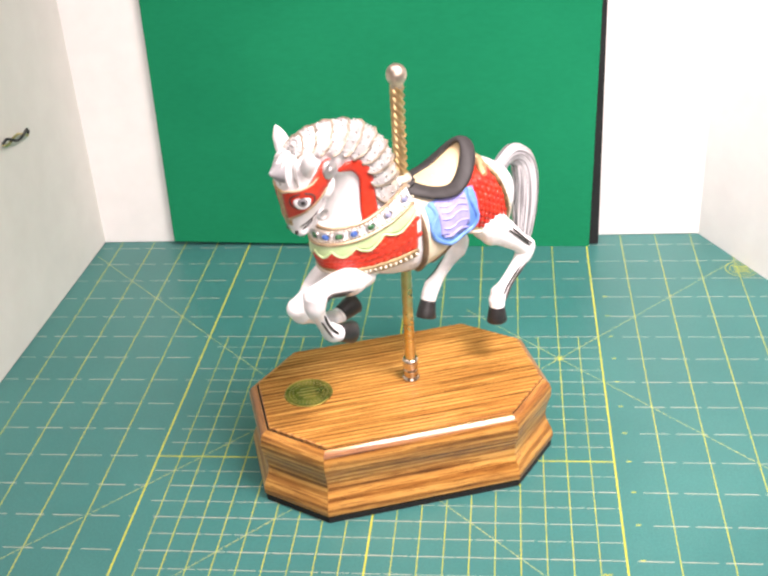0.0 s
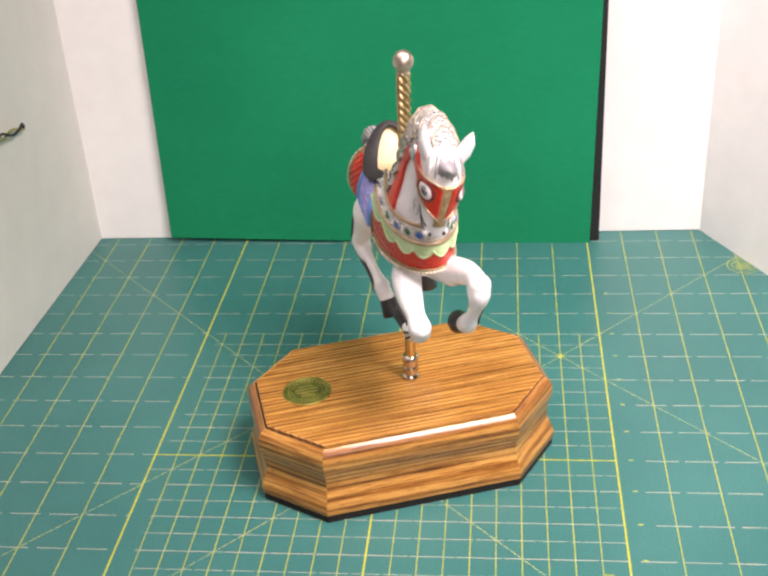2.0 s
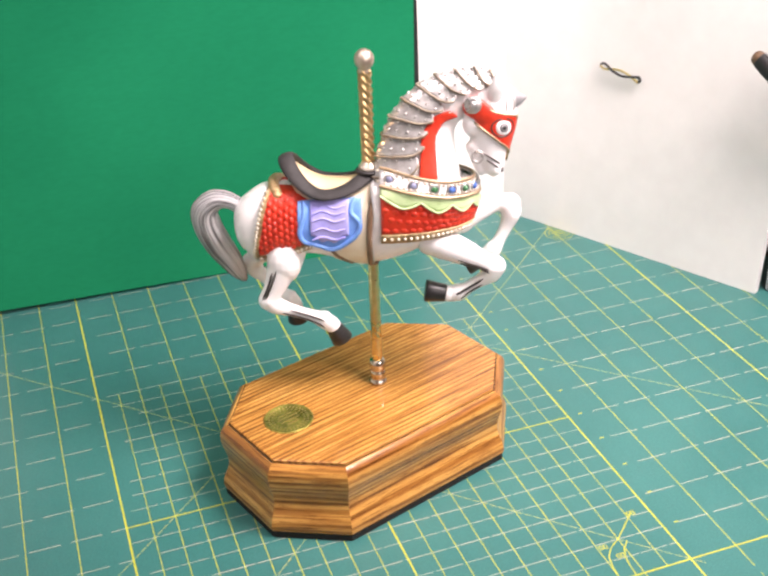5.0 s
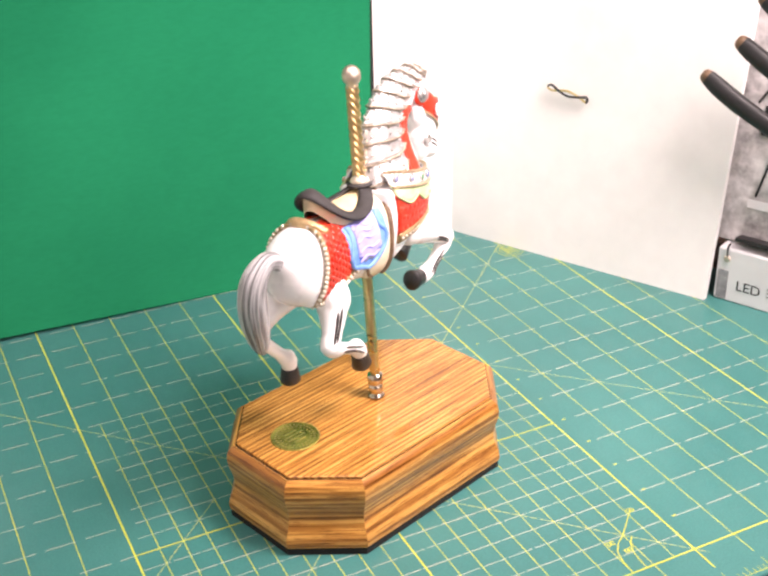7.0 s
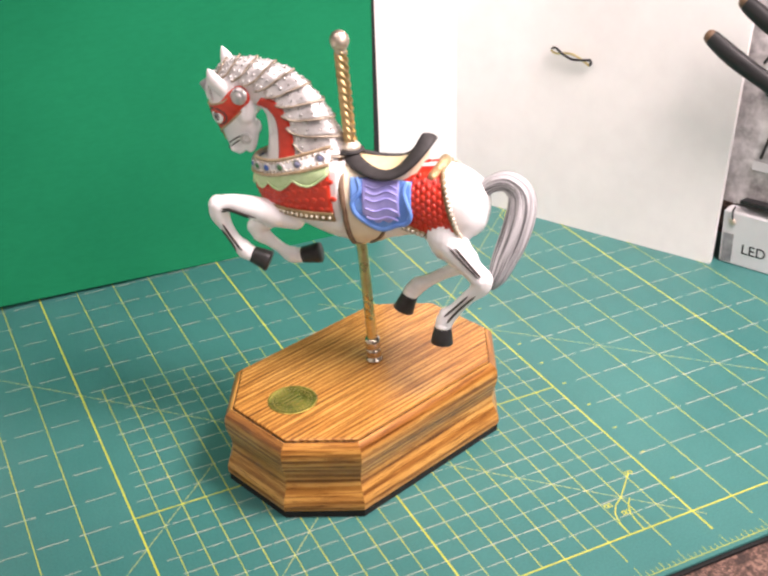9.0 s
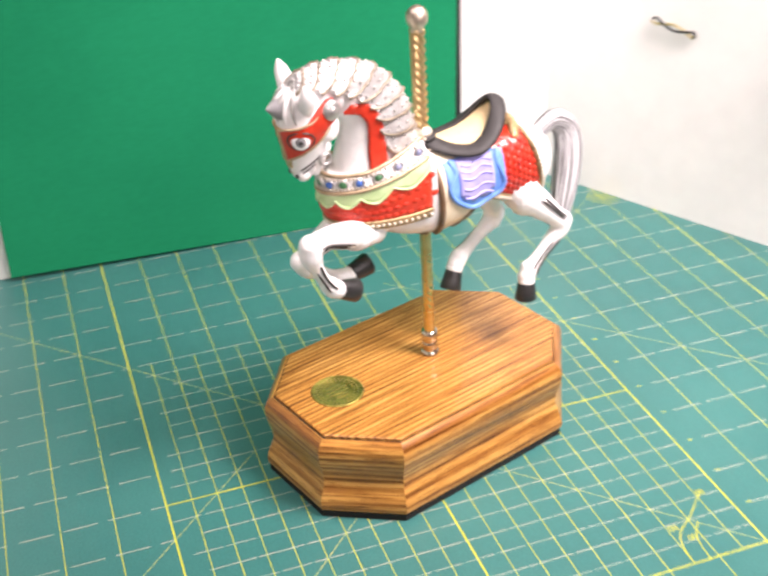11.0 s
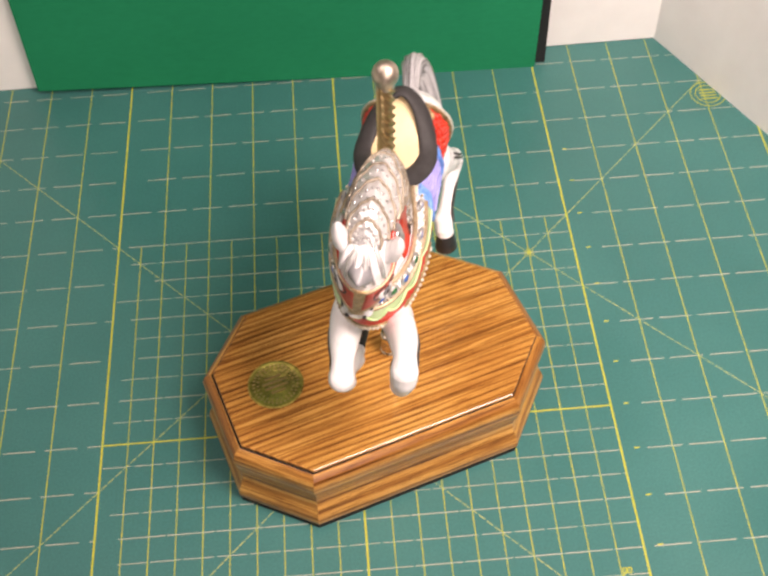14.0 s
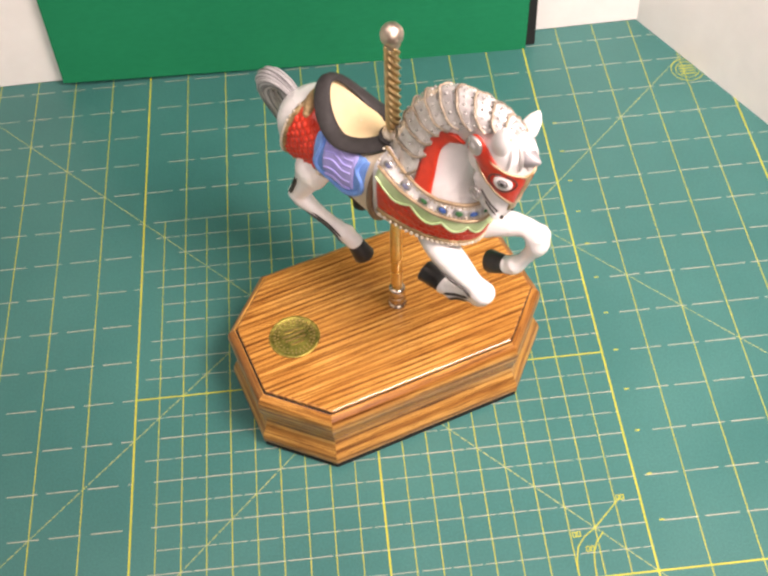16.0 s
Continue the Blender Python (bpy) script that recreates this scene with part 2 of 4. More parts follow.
def spline(keys, count):
    """Smooth rows through the given rows (Catmull-Rom)."""
    k = np.array(keys, float)
    out = []
    for u in np.linspace(0, len(k) - 1, count):
        i = min(int(u), len(k) - 2)
        f = u - i
        p0, p1, p2, p3 = k[max(i - 1, 0)], k[i], k[i + 1], k[min(i + 2, len(k) - 1)]
        out.append(0.5 * (2 * p1 + (p2 - p0) * f + (2 * p0 - 5 * p1 + 4 * p2 - p3) * f * f + (3 * p1 - p0 - 3 * p2 + p3) * f ** 3))
    return np.array(out)


MM = 0.001


def loft(rings, bm=None, closed=True, caps=True, uv=False):
    """A skin over rings of points, in millimetres."""
    bm = bm or bmesh.new()
    rows = [[bm.verts.new(Vector(p) * MM) for p in ring] for ring in rings]
    n = len(rows[0])
    layer = bm.loops.layers.uv.verify() if uv else None
    for i in range(len(rows) - 1):
        for j in range(n if closed else n - 1):
            f = bm.faces.new((rows[i][j], rows[i][(j + 1) % n], rows[i + 1][(j + 1) % n], rows[i + 1][j]))
            if uv:
                for loop, (a, b) in zip(f.loops, ((i, j), (i, j + 1), (i + 1, j + 1), (i + 1, j))):
                    loop[layer].uv = (b / n, a / len(rows))
    if caps and closed:
        bm.faces.new(rows[0])
        bm.faces.new(rows[-1])
    return bm


def tube_rings(path, n=16, flute=0, depth=0.0, flat=1.0, twist=0.0):
    """Rings round a path of rows (x, y, z, r). flute: ribs round the section; twist: radians from end to end."""
    p = np.array(path, float)
    d = np.gradient(p[:, :3], axis=0)
    rings = []
    side = np.array([0.0, 1.0, 0.0]) if abs(d[0][1]) < 0.9 * np.linalg.norm(d[0]) else np.array([1.0, 0, 0])
    for i, row in enumerate(p):
        t = d[i] / (np.linalg.norm(d[i]) + 1e-9)
        side = side - t * side.dot(t)
        side = side / np.linalg.norm(side)
        up = np.cross(t, side)
        ring = []
        for j in range(n):
            a = 2 * math.pi * j / n
            r = row[3] * (1 + depth * math.cos(flute * a + twist * i / len(p)))
            ring.append(row[:3] + r * (math.cos(a) * side * flat + math.sin(a) * up))
        rings.append(ring)
    return rings


def rounded_tube(keys, count=24, n=16, bm=None, uv=False, **more):
    """A limb through rows (x, y, z, r), with round ends."""
    rows = spline(keys, count)
    a, b = rows[1] - rows[0], rows[-2] - rows[-1]
    first = [rows[0] - a / np.linalg.norm(a[:3]) * rows[0][3] * k for k in (0.55, 0.35)]
    last = [rows[-1] - b / np.linalg.norm(b[:3]) * rows[-1][3] * k for k in (0.35, 0.55)]
    for row, f, src in ((first[0], 0.45, rows[0]), (first[1], 0.8, rows[0]), (last[0], 0.8, rows[-1]), (last[1], 0.45, rows[-1])):
        row[3] = src[3] * f
    return loft(tube_rings(np.array([*first, *rows, *last]), n, **more), bm, uv=uv)


def lathe(profile, n=32, centre=(0, 0), bm=None):
    """A turned piece from rows (r, z), in millimetres."""
    rings = [[(centre[0] + r * math.cos(2 * math.pi * j / n), centre[1] + r * math.sin(2 * math.pi * j / n), z) for j in range(n)] for r, z in profile]
    return loft(rings, bm)


def ball(centre, radii, bm=None, n=12, turn=None):
    bm = bm or bmesh.new()
    m = Matrix.Translation(Vector(centre) * MM) @ (turn or Matrix()) @ Matrix.Diagonal((*[r * MM for r in radii], 1))
    bmesh.ops.create_uvsphere(bm, u_segments=n, v_segments=max(6, n // 2), radius=1.0, matrix=m)
    return bm


def box(size, centre, bm=None, turn=None, bevel=0.0):
    """A box in metres with bevelled edges."""
    own = bmesh.new()
    bmesh.ops.create_cube(own, size=1.0, matrix=Matrix.Translation(centre) @ (turn or Matrix()) @ Matrix.Diagonal((*size, 1)))
    if bevel:
        bmesh.ops.bevel(own, geom=own.edges[:], offset=bevel, segments=2, affect="EDGES")
    if bm is None:
        return own
    me = bpy.data.meshes.new("piece")
    own.to_mesh(me)
    own.free()
    bm.from_mesh(me)
    bpy.data.meshes.remove(me)
    return bm


def shell(points, normals, thick, bm=None, uv=False):
    """A sheet over a grid of points with an edge that turns in by thick; millimetres."""
    bm = bm or bmesh.new()
    p, q = np.array(points, float), np.array(normals, float)
    rows, cols = p.shape[:2]
    top = [[bm.verts.new(Vector(p[i, j]) * MM) for j in range(cols)] for i in range(rows)]
    for i in range(rows - 1):
        for j in range(cols - 1):
            bm.faces.new((top[i][j], top[i][j + 1], top[i + 1][j + 1], top[i + 1][j]))
    rim = [(0, j) for j in range(cols)] + [(i, cols - 1) for i in range(1, rows)] + [(rows - 1, j) for j in range(cols - 2, -1, -1)] + [(i, 0) for i in range(rows - 2, 0, -1)]
    low = [bm.verts.new(Vector(p[i, j] - q[i, j] * thick) * MM) for i, j in rim]
    for k in range(len(rim)):
        a, b = rim[k], rim[(k + 1) % len(rim)]
        bm.faces.new((top[a[0]][a[1]], top[b[0]][b[1]], low[(k + 1) % len(rim)], low[k]))
    return bm


# ---------------------------------------------------------------- the setting
def upright_panel(name, a, b, height, thick, material, bottom=0.0):
    """A standing board from plan point a to b; its face is on the line, its thickness behind (to the left of a to b)."""
    (ax, ay), (bx, by) = a, b
    length = math.hypot(bx - ax, by - ay)
    turn = Matrix.Rotation(math.atan2(by - ay, bx - ax), 4, "Z")
    bm = box((length, thick, height), (length / 2, thick / 2, height / 2 + bottom), bevel=0.0006)
    bmesh.ops.transform(bm, matrix=Matrix.Translation((ax, ay, 0)) @ turn, verts=bm.verts)
    return link(name, bm, material, smooth=False)


def build_setting():
    # room closed round the bench
    room = (("wall_south", (4.5, 0.1, 2.6), (0, -2.2, 0.55)), ("wall_north", (4.5, 0.1, 2.6), (0, 2.2, 0.55)),
            ("wall_west", (0.1, 4.3, 2.6), (-2.2, 0, 0.55)), ("wall_east", (0.1, 4.3, 2.6), (2.2, 0, 0.55)))
    for name, size, at in room:
        tagged(link(name, box(size, at), ROOM_WALL, smooth=False), "plain pale painted wall of the workroom", "wall", kind="structure")
    tagged(link("ceiling", box((4.4, 4.4, 0.1), (0, 0, 1.75)), ROOM_WALL, smooth=False), "plain pale workroom ceiling", "ceiling", kind="structure")
    tagged(link("floor", box((4.4, 4.4, 0.1), (0, 0, -0.80)), TABLE, smooth=False), "dark workroom floor", "floor", kind="structure")
    table = new("work_table")
    tagged(table, "work table with a speckled dark brown top", "table")
    part("tabletop", box((1.6, 1.1, 0.03), (0.05, 0.1, -0.0182), bevel=0.002), TABLE, table, smooth=False)
    for x in (-0.70, 0.80):
        for y in (-0.40, 0.60):
            part("leg", box((0.05, 0.05, 0.717), (x, y, -0.3917), bevel=0.002), BLACK_BOARD, table, smooth=False)

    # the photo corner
    tagged(upright_panel("wall_left_panel", (-0.2650, -0.34), (-0.2428, 0.2660), 0.26, 0.005, DIM_CREAM_BOARD), "cream white foam board, toned down for the dim left side, standing on the cutting mat", "backdrop panel", kind="structure")
    tagged(upright_panel("wall_back_panel", (-0.2480, 0.2645), (0.2130, 0.2710), 0.30, 0.005, WHITE_BOARD), "white foam board standing at the rear of the mat", "backdrop panel", kind="structure")
    bm = bmesh.new()
    d, out = Vector((0.4583, -0.8888, 0)), Vector((0.8888, 0.4583, 0))
    faces = []
    for deep in (0.0, 0.005):
        faces.append([[bm.verts.new(Vector((0.2095, 0.2715, 0)) + d * u + out * (deep + v * math.tan(radians(9.0)) * min(1.0, u / 0.06) ** 0.7) + Vector((0, 0, v))) for v in np.linspace(0, 0.30, 13)] for u in (0, 0.008, 0.02, 0.035, 0.05, 0.065, 0.1, 0.14, 0.18, 0.2165)])
    for side in faces:
        for i in range(9):
            for k in range(12):
                bm.faces.new((side[i][k], side[i + 1][k], side[i + 1][k + 1], side[i][k + 1]))
    a, b = faces
    for i in range(9):
        for k in (0, 12):
            bm.faces.new((a[i][k], a[i + 1][k], b[i + 1][k], b[i][k]))
    for k in range(12):
        for i in (0, 9):
            bm.faces.new((a[i][k], a[i][k + 1], b[i][k + 1], b[i][k]))
    right = link("wall_right_panel", bm, WHITE_BOARD)
    right.modifiers.new("edge", "EDGE_SPLIT")
    tagged(right, "white foam board standing at an angle on the mat", "backdrop panel", kind="structure")
    green = new("green_backdrop")
    tagged(green, "bright green card sheet with a black backing board", "backdrop")
    lean = Matrix.Translation((-0.0283, 0.2563, -0.0022)) @ Matrix.Rotation(radians(-1.0), 4, "Z") @ Matrix.Rotation(radians(1.1), 4, "Y")
    bm = box((0.3140, 0.003, 0.30), (0, 0, 0.1532), bevel=0.0004)
    bmesh.ops.transform(bm, matrix=lean, verts=bm.verts)
    part("sheet", bm, GREEN, green, "bright green card", smooth=False)
    bm = box((0.2000, 0.0028, 0.30), (0.0640, 0.0031, 0.1504), bevel=0.0004)
    bmesh.ops.transform(bm, matrix=Matrix.Translation((-0.0283, 0.2563, 0)) @ Matrix.Rotation(radians(-1.0), 4, "Z"), verts=bm.verts)
    part("backing", bm, BLACK_BOARD, green, "black foam board edge", smooth=False)


INCH = 0.0254


def strip(bm, a, b, width, z, dash=None):
    """A printed line from plan point a to b (inches), solid or dashed (dash and gap in metres)."""
    ax, ay, bx, by = (v * INCH for v in (*a, *b))
    length = math.hypot(bx - ax, by - ay)
    ux, uy = (bx - ax) / length, (by - ay) / length
    spans = [(0.0, length)]
    if dash:
        on, off = dash
        spans, s = [], random.random() * on
        while s < length:
            spans.append((s, min(length, s + on)))
            s += on + off
    for s0, s1 in spans:
        vs = []
        for s, side in ((s0, -1), (s1, -1), (s1, 1), (s0, 1)):
            vs.append(bm.verts.new((ax + ux * s - uy * side * width / 2, ay + uy * s + ux * side * width / 2, z)))
        bm.faces.new(vs)


def build_mat():
    mat = new("cutting_mat")
    tagged(mat, "teal green self-healing cutting mat with yellow inch grid", "cutting mat")
    y0, y1, x0, x1 = -0.1575, 0.2715, -0.325, 0.350
    part("sheet", box((x1 - x0, y1 - y0, 0.0016), ((x0 + x1) / 2, (y0 + y1) / 2, -0.0008), bevel=0.0004), MAT, mat, smooth=False)
    part("core", box((x1 - x0 + 0.004, y1 - y0 + 0.004, 0.0014), ((x0 + x1) / 2, (y0 + y1) / 2, -0.0024), bevel=0.0003), FELT, mat, "black core layer showing at the edge", smooth=False)
    z = 0.00006

    def line(name, material, label, *args, **more):
        own = bmesh.new()
        strip(own, *args, **more)
        ob = part(name, own, material, mat, label, False)
        if "dash" in more or len(args) > 4:
            tagged(ob, label, kind="stuff")

    for i in range(-12, 13):
        if i % 5 == 0:
            line("bold_line", LINE_BOLD, "bold yellow printed line", (i, -5.6), (i, 10.66), 0.00095, z + 0.00004)
        else:
            line("inch_line", LINE, "thin yellow printed inch line", (i, -5.6), (i, 10.66), 0.00048, z)
    line("bold_line", LINE_BOLD, "bold yellow printed line", (-12, -5), (12, -5), 0.0009, z + 0.00005)
    line("bold_line", LINE_BOLD, "bold yellow printed line", (-5, 0), (5, 0), 0.0008, z + 0.00005)
    for j in range(-5, 11):
        line("cross_line", LINE_PALE, "pale broken printed cross line", (-12, j), (-5, j), 0.00050, z + 0.00001, (0.0158, 0.0050))
        line("cross_line", LINE_PALE, "pale broken printed cross line", (5, j), (12, j), 0.00052, z + 0.00001, (0.0172, 0.0034))
        line("cross_line", LINE_PALE, "pale printed cross line", (-5, j), (5, j), 0.00050, z + 0.00001, (0.0165, 0.0040) if j > 5 else (0.0220, 0.0010))
    for k in range(-9, 10, 2):
        line("half_inch_line", LINE, "fine half-inch printed line", (k / 2, -5), (k / 2, 5), 0.00042, z - 0.00001)
        line("half_inch_line", LINE_PALE, "fine half-inch printed line", (-5, k / 2), (5, k / 2), 0.00040, z - 0.00002, (0.0140, 0.0014))
    for a, b in (((-9.6, 9.6), (5.2, -5.2)), ((-5.2, -5.2), (9.6, 9.6)), ((-9.2, -5.2), (-3.0, 1.0)), ((1.6, 6.4), (12.0, -4.0))):
        line("angle_line", LINE_FAINT, "dotted printed angle line", a, b, 0.0005, z + 0.00002, (0.0040, 0.0008))
    # row marks beside the bold lines, ruler ticks along the edge, and the printed corner marks
    marks, ticks, badge = bmesh.new(), bmesh.new(), bmesh.new()
    for j in range(-4, 8):
        for x, side in ((5, 1),):
            strip(marks, (x + side * 0.26, j + 0.02), (x + side * 0.36, j + 0.02), 0.0008, z + 0.00008)
    for k in range(-88, 96):
        size = 0.30 if k % 8 == 0 else (0.2 if k % 4 == 0 else 0.12)
        strip(ticks, (k / 8, -6.08), (k / 8, -6.08 + size), 0.0003, z)
    strip(ticks, (-11, -6.08), (12, -6.08), 0.0004, z)
    for cx, cy, r in ((9.1, 8.5, 0.42), (9.1, 8.5, 0.30)):
        for k in range(24):
            a, b = k * math.pi / 12, (k + 1) * math.pi / 12
            strip(badge, (cx + r * math.cos(a), cy + r * math.sin(a)), (cx + r * math.cos(b), cy + r * math.sin(b)), 0.0005, z + 0.00009)
    for k in range(4):
        strip(badge, (8.9, 8.35 + 0.1 * k), (9.3, 8.35 + 0.1 * k), 0.0009, z + 0.00009)
    for a in (20, 65, 110, 155):
        a, r = radians(a), 0.12
        strip(badge, (4 - r * math.cos(a), 4 - r * math.sin(a)), (4 + r * math.cos(a), 4 + r * math.sin(a)), 0.0004, z + 0.00009)
    # angle gauge: two bent lines with small unreadable marks at their ends
    for pts in (((4.61, -3.42), (4.3, -3.72), (4.0, -4.0), (3.76, -4.16), (3.6, -4.36), (3.52, -4.65), (3.5, -5.0)), ((4.14, -4.1), (3.98, -4.28), (3.88, -4.5), (3.84, -4.75), (3.83, -5.0))):
        for p, q in zip(pts, pts[1:]):
            strip(badge, p, q, 0.0006, z + 0.00009)
    for cx, cy in ((4.61, -3.42), (3.62, -4.10), (3.82, -4.42)):
        for dx in (-0.045, 0.045):
            for p, q in (((-0.03, -0.05), (-0.03, 0.05)), ((0.03, -0.05), (0.03, 0.05)), ((-0.03, 0.05), (0.03, 0.05)), ((-0.03, -0.05), (0.03, -0.05))):
                strip(badge, (cx + dx + p[0], cy + p[1]), (cx + dx + q[0], cy + q[1]), 0.0005, z + 0.0001)
    tagged(part("row_mark_column", marks, LINE, mat, "small yellow printed row marks", False), kind="stuff")
    tagged(part("ruler_edge", ticks, LINE, mat, "fine printed ruler ticks", False), kind="stuff")
    tagged(part("printed_badge", badge, LINE, mat, "yellow printed round mark and angle gauge", False), kind="stuff")


# ---------------------------------------------------------------- the music box
BASE_AT, BASE_TURN = (0.0107, 0.0117), 18.5


def octagon(offset):
    """Plan of the base, its sides moved out by offset; millimetres."""
    hl, hw, c = 74.5 + offset, 46.5 + offset, 25.5 + offset * (2 - math.sqrt(2))
    return [(hl, -hw + c), (hl, hw - c), (hl - c, hw), (-hl + c, hw), (-hl, hw - c), (-hl, -hw + c), (-hl + c, -hw), (hl - c, -hw)]


def build_base():
    base = new("music_box")
    tagged(base, "octagonal varnished oak music box with moulded sides", "music box")
    base.matrix_world = pose(*BASE_AT, 0, 0, 0, BASE_TURN)
    top = [(-3, 44.6), (-0.9, 44.6), (-0.3, 44.3)]
    side = [(-1.9, 42.6), (0.1, 42.7), (0.5, 43.6), (1.1, 43.5), (2.0, 42.7), (3.2, 41.7), (4.0, 40.6), (4.6, 38.6), (4.8, 36.0), (4.5, 32.8), (3.9, 30.0), (3.0, 27.2), (2.3, 24.0), (2.1, 20.8), (2.6, 17.5), (3.7, 14.8), (5.0, 12.0), (5.7, 9.2), (6.0, 6.8), (5.7, 4.8), (4.9, 3.9), (2.0, 3.5), (-4, 3.5)]
    ring = [*side, (-9.0, side[-1][1]), (-9.0, side[0][1])]
    for k in range(8):
        ends = [[Vector((*octagon(o)[(k + d) % 8], z)) for o, z in ring] for d in (0, 1)]
        p, q = (Vector(octagon(0)[(k + d) % 8]) for d in (0, 1))
        frame_k = Matrix.Translation(((p.x + q.x) / 2000, (p.y + q.y) / 2000, 0)) @ Matrix.Rotation(math.atan2(q.y - p.y, q.x - p.x), 4, "Z")
        bm = loft(ends)
        bmesh.ops.transform(bm, matrix=frame_k.inverted(), verts=bm.verts)
        piece = part("moulding", bm, OAK, base)
        piece.matrix_basis = frame_k
        piece.modifiers.new("edge", "EDGE_SPLIT").split_angle = radians(32)
    bm = loft([[(x, y, z) for x, y in octagon(o)] for o, z in reversed([*top, (-0.3, 42.6), (-3, 42.2)])], caps=True)
    bmesh.ops.translate(bm, vec=(0.00045, 0.0002, 0), verts=bm.verts)
    part("top", bm, OAK, base, "flat oak top with straight grain", smooth=False)
    part("gap_shadow_strip", loft([[(x, y, z) for x, y in octagon(o)] for o, z in ((0.6, 42.7), (0.6, 43.12), (-0.6, 43.14), (-0.6, 42.7))]), FELT, base, "dark gap between lid and moulding", smooth=False)
    part("felt_foot", loft([[(x, y, z) for x, y in octagon(5.1)] for z in (0.15, 3.7)]), FELT, base, "black felt underside", smooth=False)
    # brass medallion let into the top
    c = Matrix.Rotation(radians(-BASE_TURN), 3, "Z") @ Vector(((-0.0366 - BASE_AT[0]) * 1000, (-0.0006 - BASE_AT[1]) * 1000, 0))
    medal = part("medallion", lathe([(0.5, 44.85), (11.6, 44.85), (12.0, 45.05), (12.9, 45.05), (13.2, 44.4)], 40, (c.x, c.y)), COIN, base, "round engraved brass medallion")
    bm = bmesh.new()
    for r, n, w in ((10.2, 34, 1.0), (8.4, 24, 0.8)):
        for k in range(n):
            a = 2 * math.pi * k / n
            turn = Matrix.Rotation(a, 4, "Z")
            box((0.0011, 0.0008 * w, 0.00022), ((c.x + r * math.cos(a)) * MM, (c.y + r * math.sin(a)) * MM, 0.0449), bm, turn)
    for y, lx in ((4.0, 8), (1.4, 12), (-1.3, 11), (-4.0, 7)):
        box((lx * MM, 0.0011, 0.00024), (c.x * MM, (c.y + y) * MM, 0.0449), bm)
    part("engraving", bm, BRASS, medal, "worn raised lettering too small to read", False)


# ---------------------------------------------------------------- the horse (millimetres, x forward, z along the pole)
TORSO = [(-69.5, 100, 92, 4), (-67.5, 105, 84, 10.5), (-62, 110, 79, 15.5), (-54, 114.5, 77, 17.3), (-44, 116, 78.5, 17.0), (-32, 114.5, 79, 15.8), (-18, 114, 76.5, 15.2),
         (-4, 116, 74, 15.6), (8, 119, 75.5, 16.2), (20, 120, 80, 15.8), (32, 120, 86, 13.2), (42, 118, 93, 9.0), (48, 113, 99, 4.5), (50, 109, 103, 3.0)]
NECK = [(-2, 116, 48, 111, 15.5), (1.5, 121, 46.5, 120, 14.8), (5.8, 135, 44, 131, 11.6), (10.4, 147, 43, 138.5, 10.2), (18.4, 158, 43.3, 143, 9.2), (28.3, 166, 46.5, 147, 8.7),
        (40, 170, 51, 150, 8.4), (52, 171.2, 57, 150, 8.0), (61, 169, 61.5, 152, 7.0), (66.5, 164.5, 65.5, 156, 4.6)]
HEAD = [(165, 55, 66, 4.5), (162, 51, 69.5, 7.0), (157, 47.5, 72.4, 8.6), (150, 46.2, 72.2, 9.2), (144, 47.8, 71.2, 8.8), (138, 49.8, 69.6, 7.6), (132, 51.4, 68.0, 6.3), (126, 55.0, 66.8, 5.5), (122, 57.2, 65.2, 4.8), (119.8, 59.5, 63, 2.4)]
CHEST = [(88, 40, 13.0), (92, 45.5, 15.6), (97, 49.5, 16.8), (103, 52.3, 17.2), (108, 53.0, 17.2), (114, 52.0, 16.6), (120, 49.6, 15.8), (126, 47.0, 14.6), (132, 45.0, 12.8)]
_t, _n = np.array(TORSO, float), spline(NECK, 91)


def sway(z):
    """The head leans a little to its own left."""
    return float(np.interp(z, (112, 120, 125, 135, 146, 156, 166, 176), (0.0, -0.6, -0.9, 0.6, 2.3, 2.7, 3.5, 4.4)))


def tilt_head(horse):
    """The head is tipped towards its own left side: the left cheek lies lower than the right one."""
    def ease(v, lo, hi):
        f = np.clip((v - lo) / (hi - lo), 0, 1)
        return f * f * (3 - 2 * f)

    for ob in horse.children_recursive:
        if ob.type != "MESH":
            continue
        co = np.empty(len(ob.data.vertices) * 3)
        ob.data.vertices.foreach_get("co", co)
        p = co.reshape(-1, 3) / MM
        y0 = np.interp(p[:, 2], (112, 120, 125, 135, 146, 156, 166, 176), (0.0, -0.6, -0.9, 0.6, 2.3, 2.7, 3.5, 4.4))
        p[:, 2] -= 0.17 * (p[:, 1] - y0) * ease(p[:, 2], 116, 142) * ease(p[:, 0], 26, 50)
        ob.data.vertices.foreach_set("co", (p * MM).ravel())


def torso_side(x, z, off=0.0):
    """A point of the trunk's left side at x and height z, moved out by off, and its normal."""
    top, low, w = (np.interp(x, _t[:, 0], _t[:, k]) for k in (1, 2, 3))
    zc, h = (top + low) / 2, (top - low) / 2
    s = max(-0.985, min(0.985, (z - zc) / h))
    y = w * (1 - abs(s) ** 2.3) ** (1 / 2.3)
    nz, ny = s / h, max(0.02, y / w / w)
    n = np.array([0, ny, nz]) / math.hypot(ny, nz)
    return np.array([x, y, zc + s * h]) + n * off, n


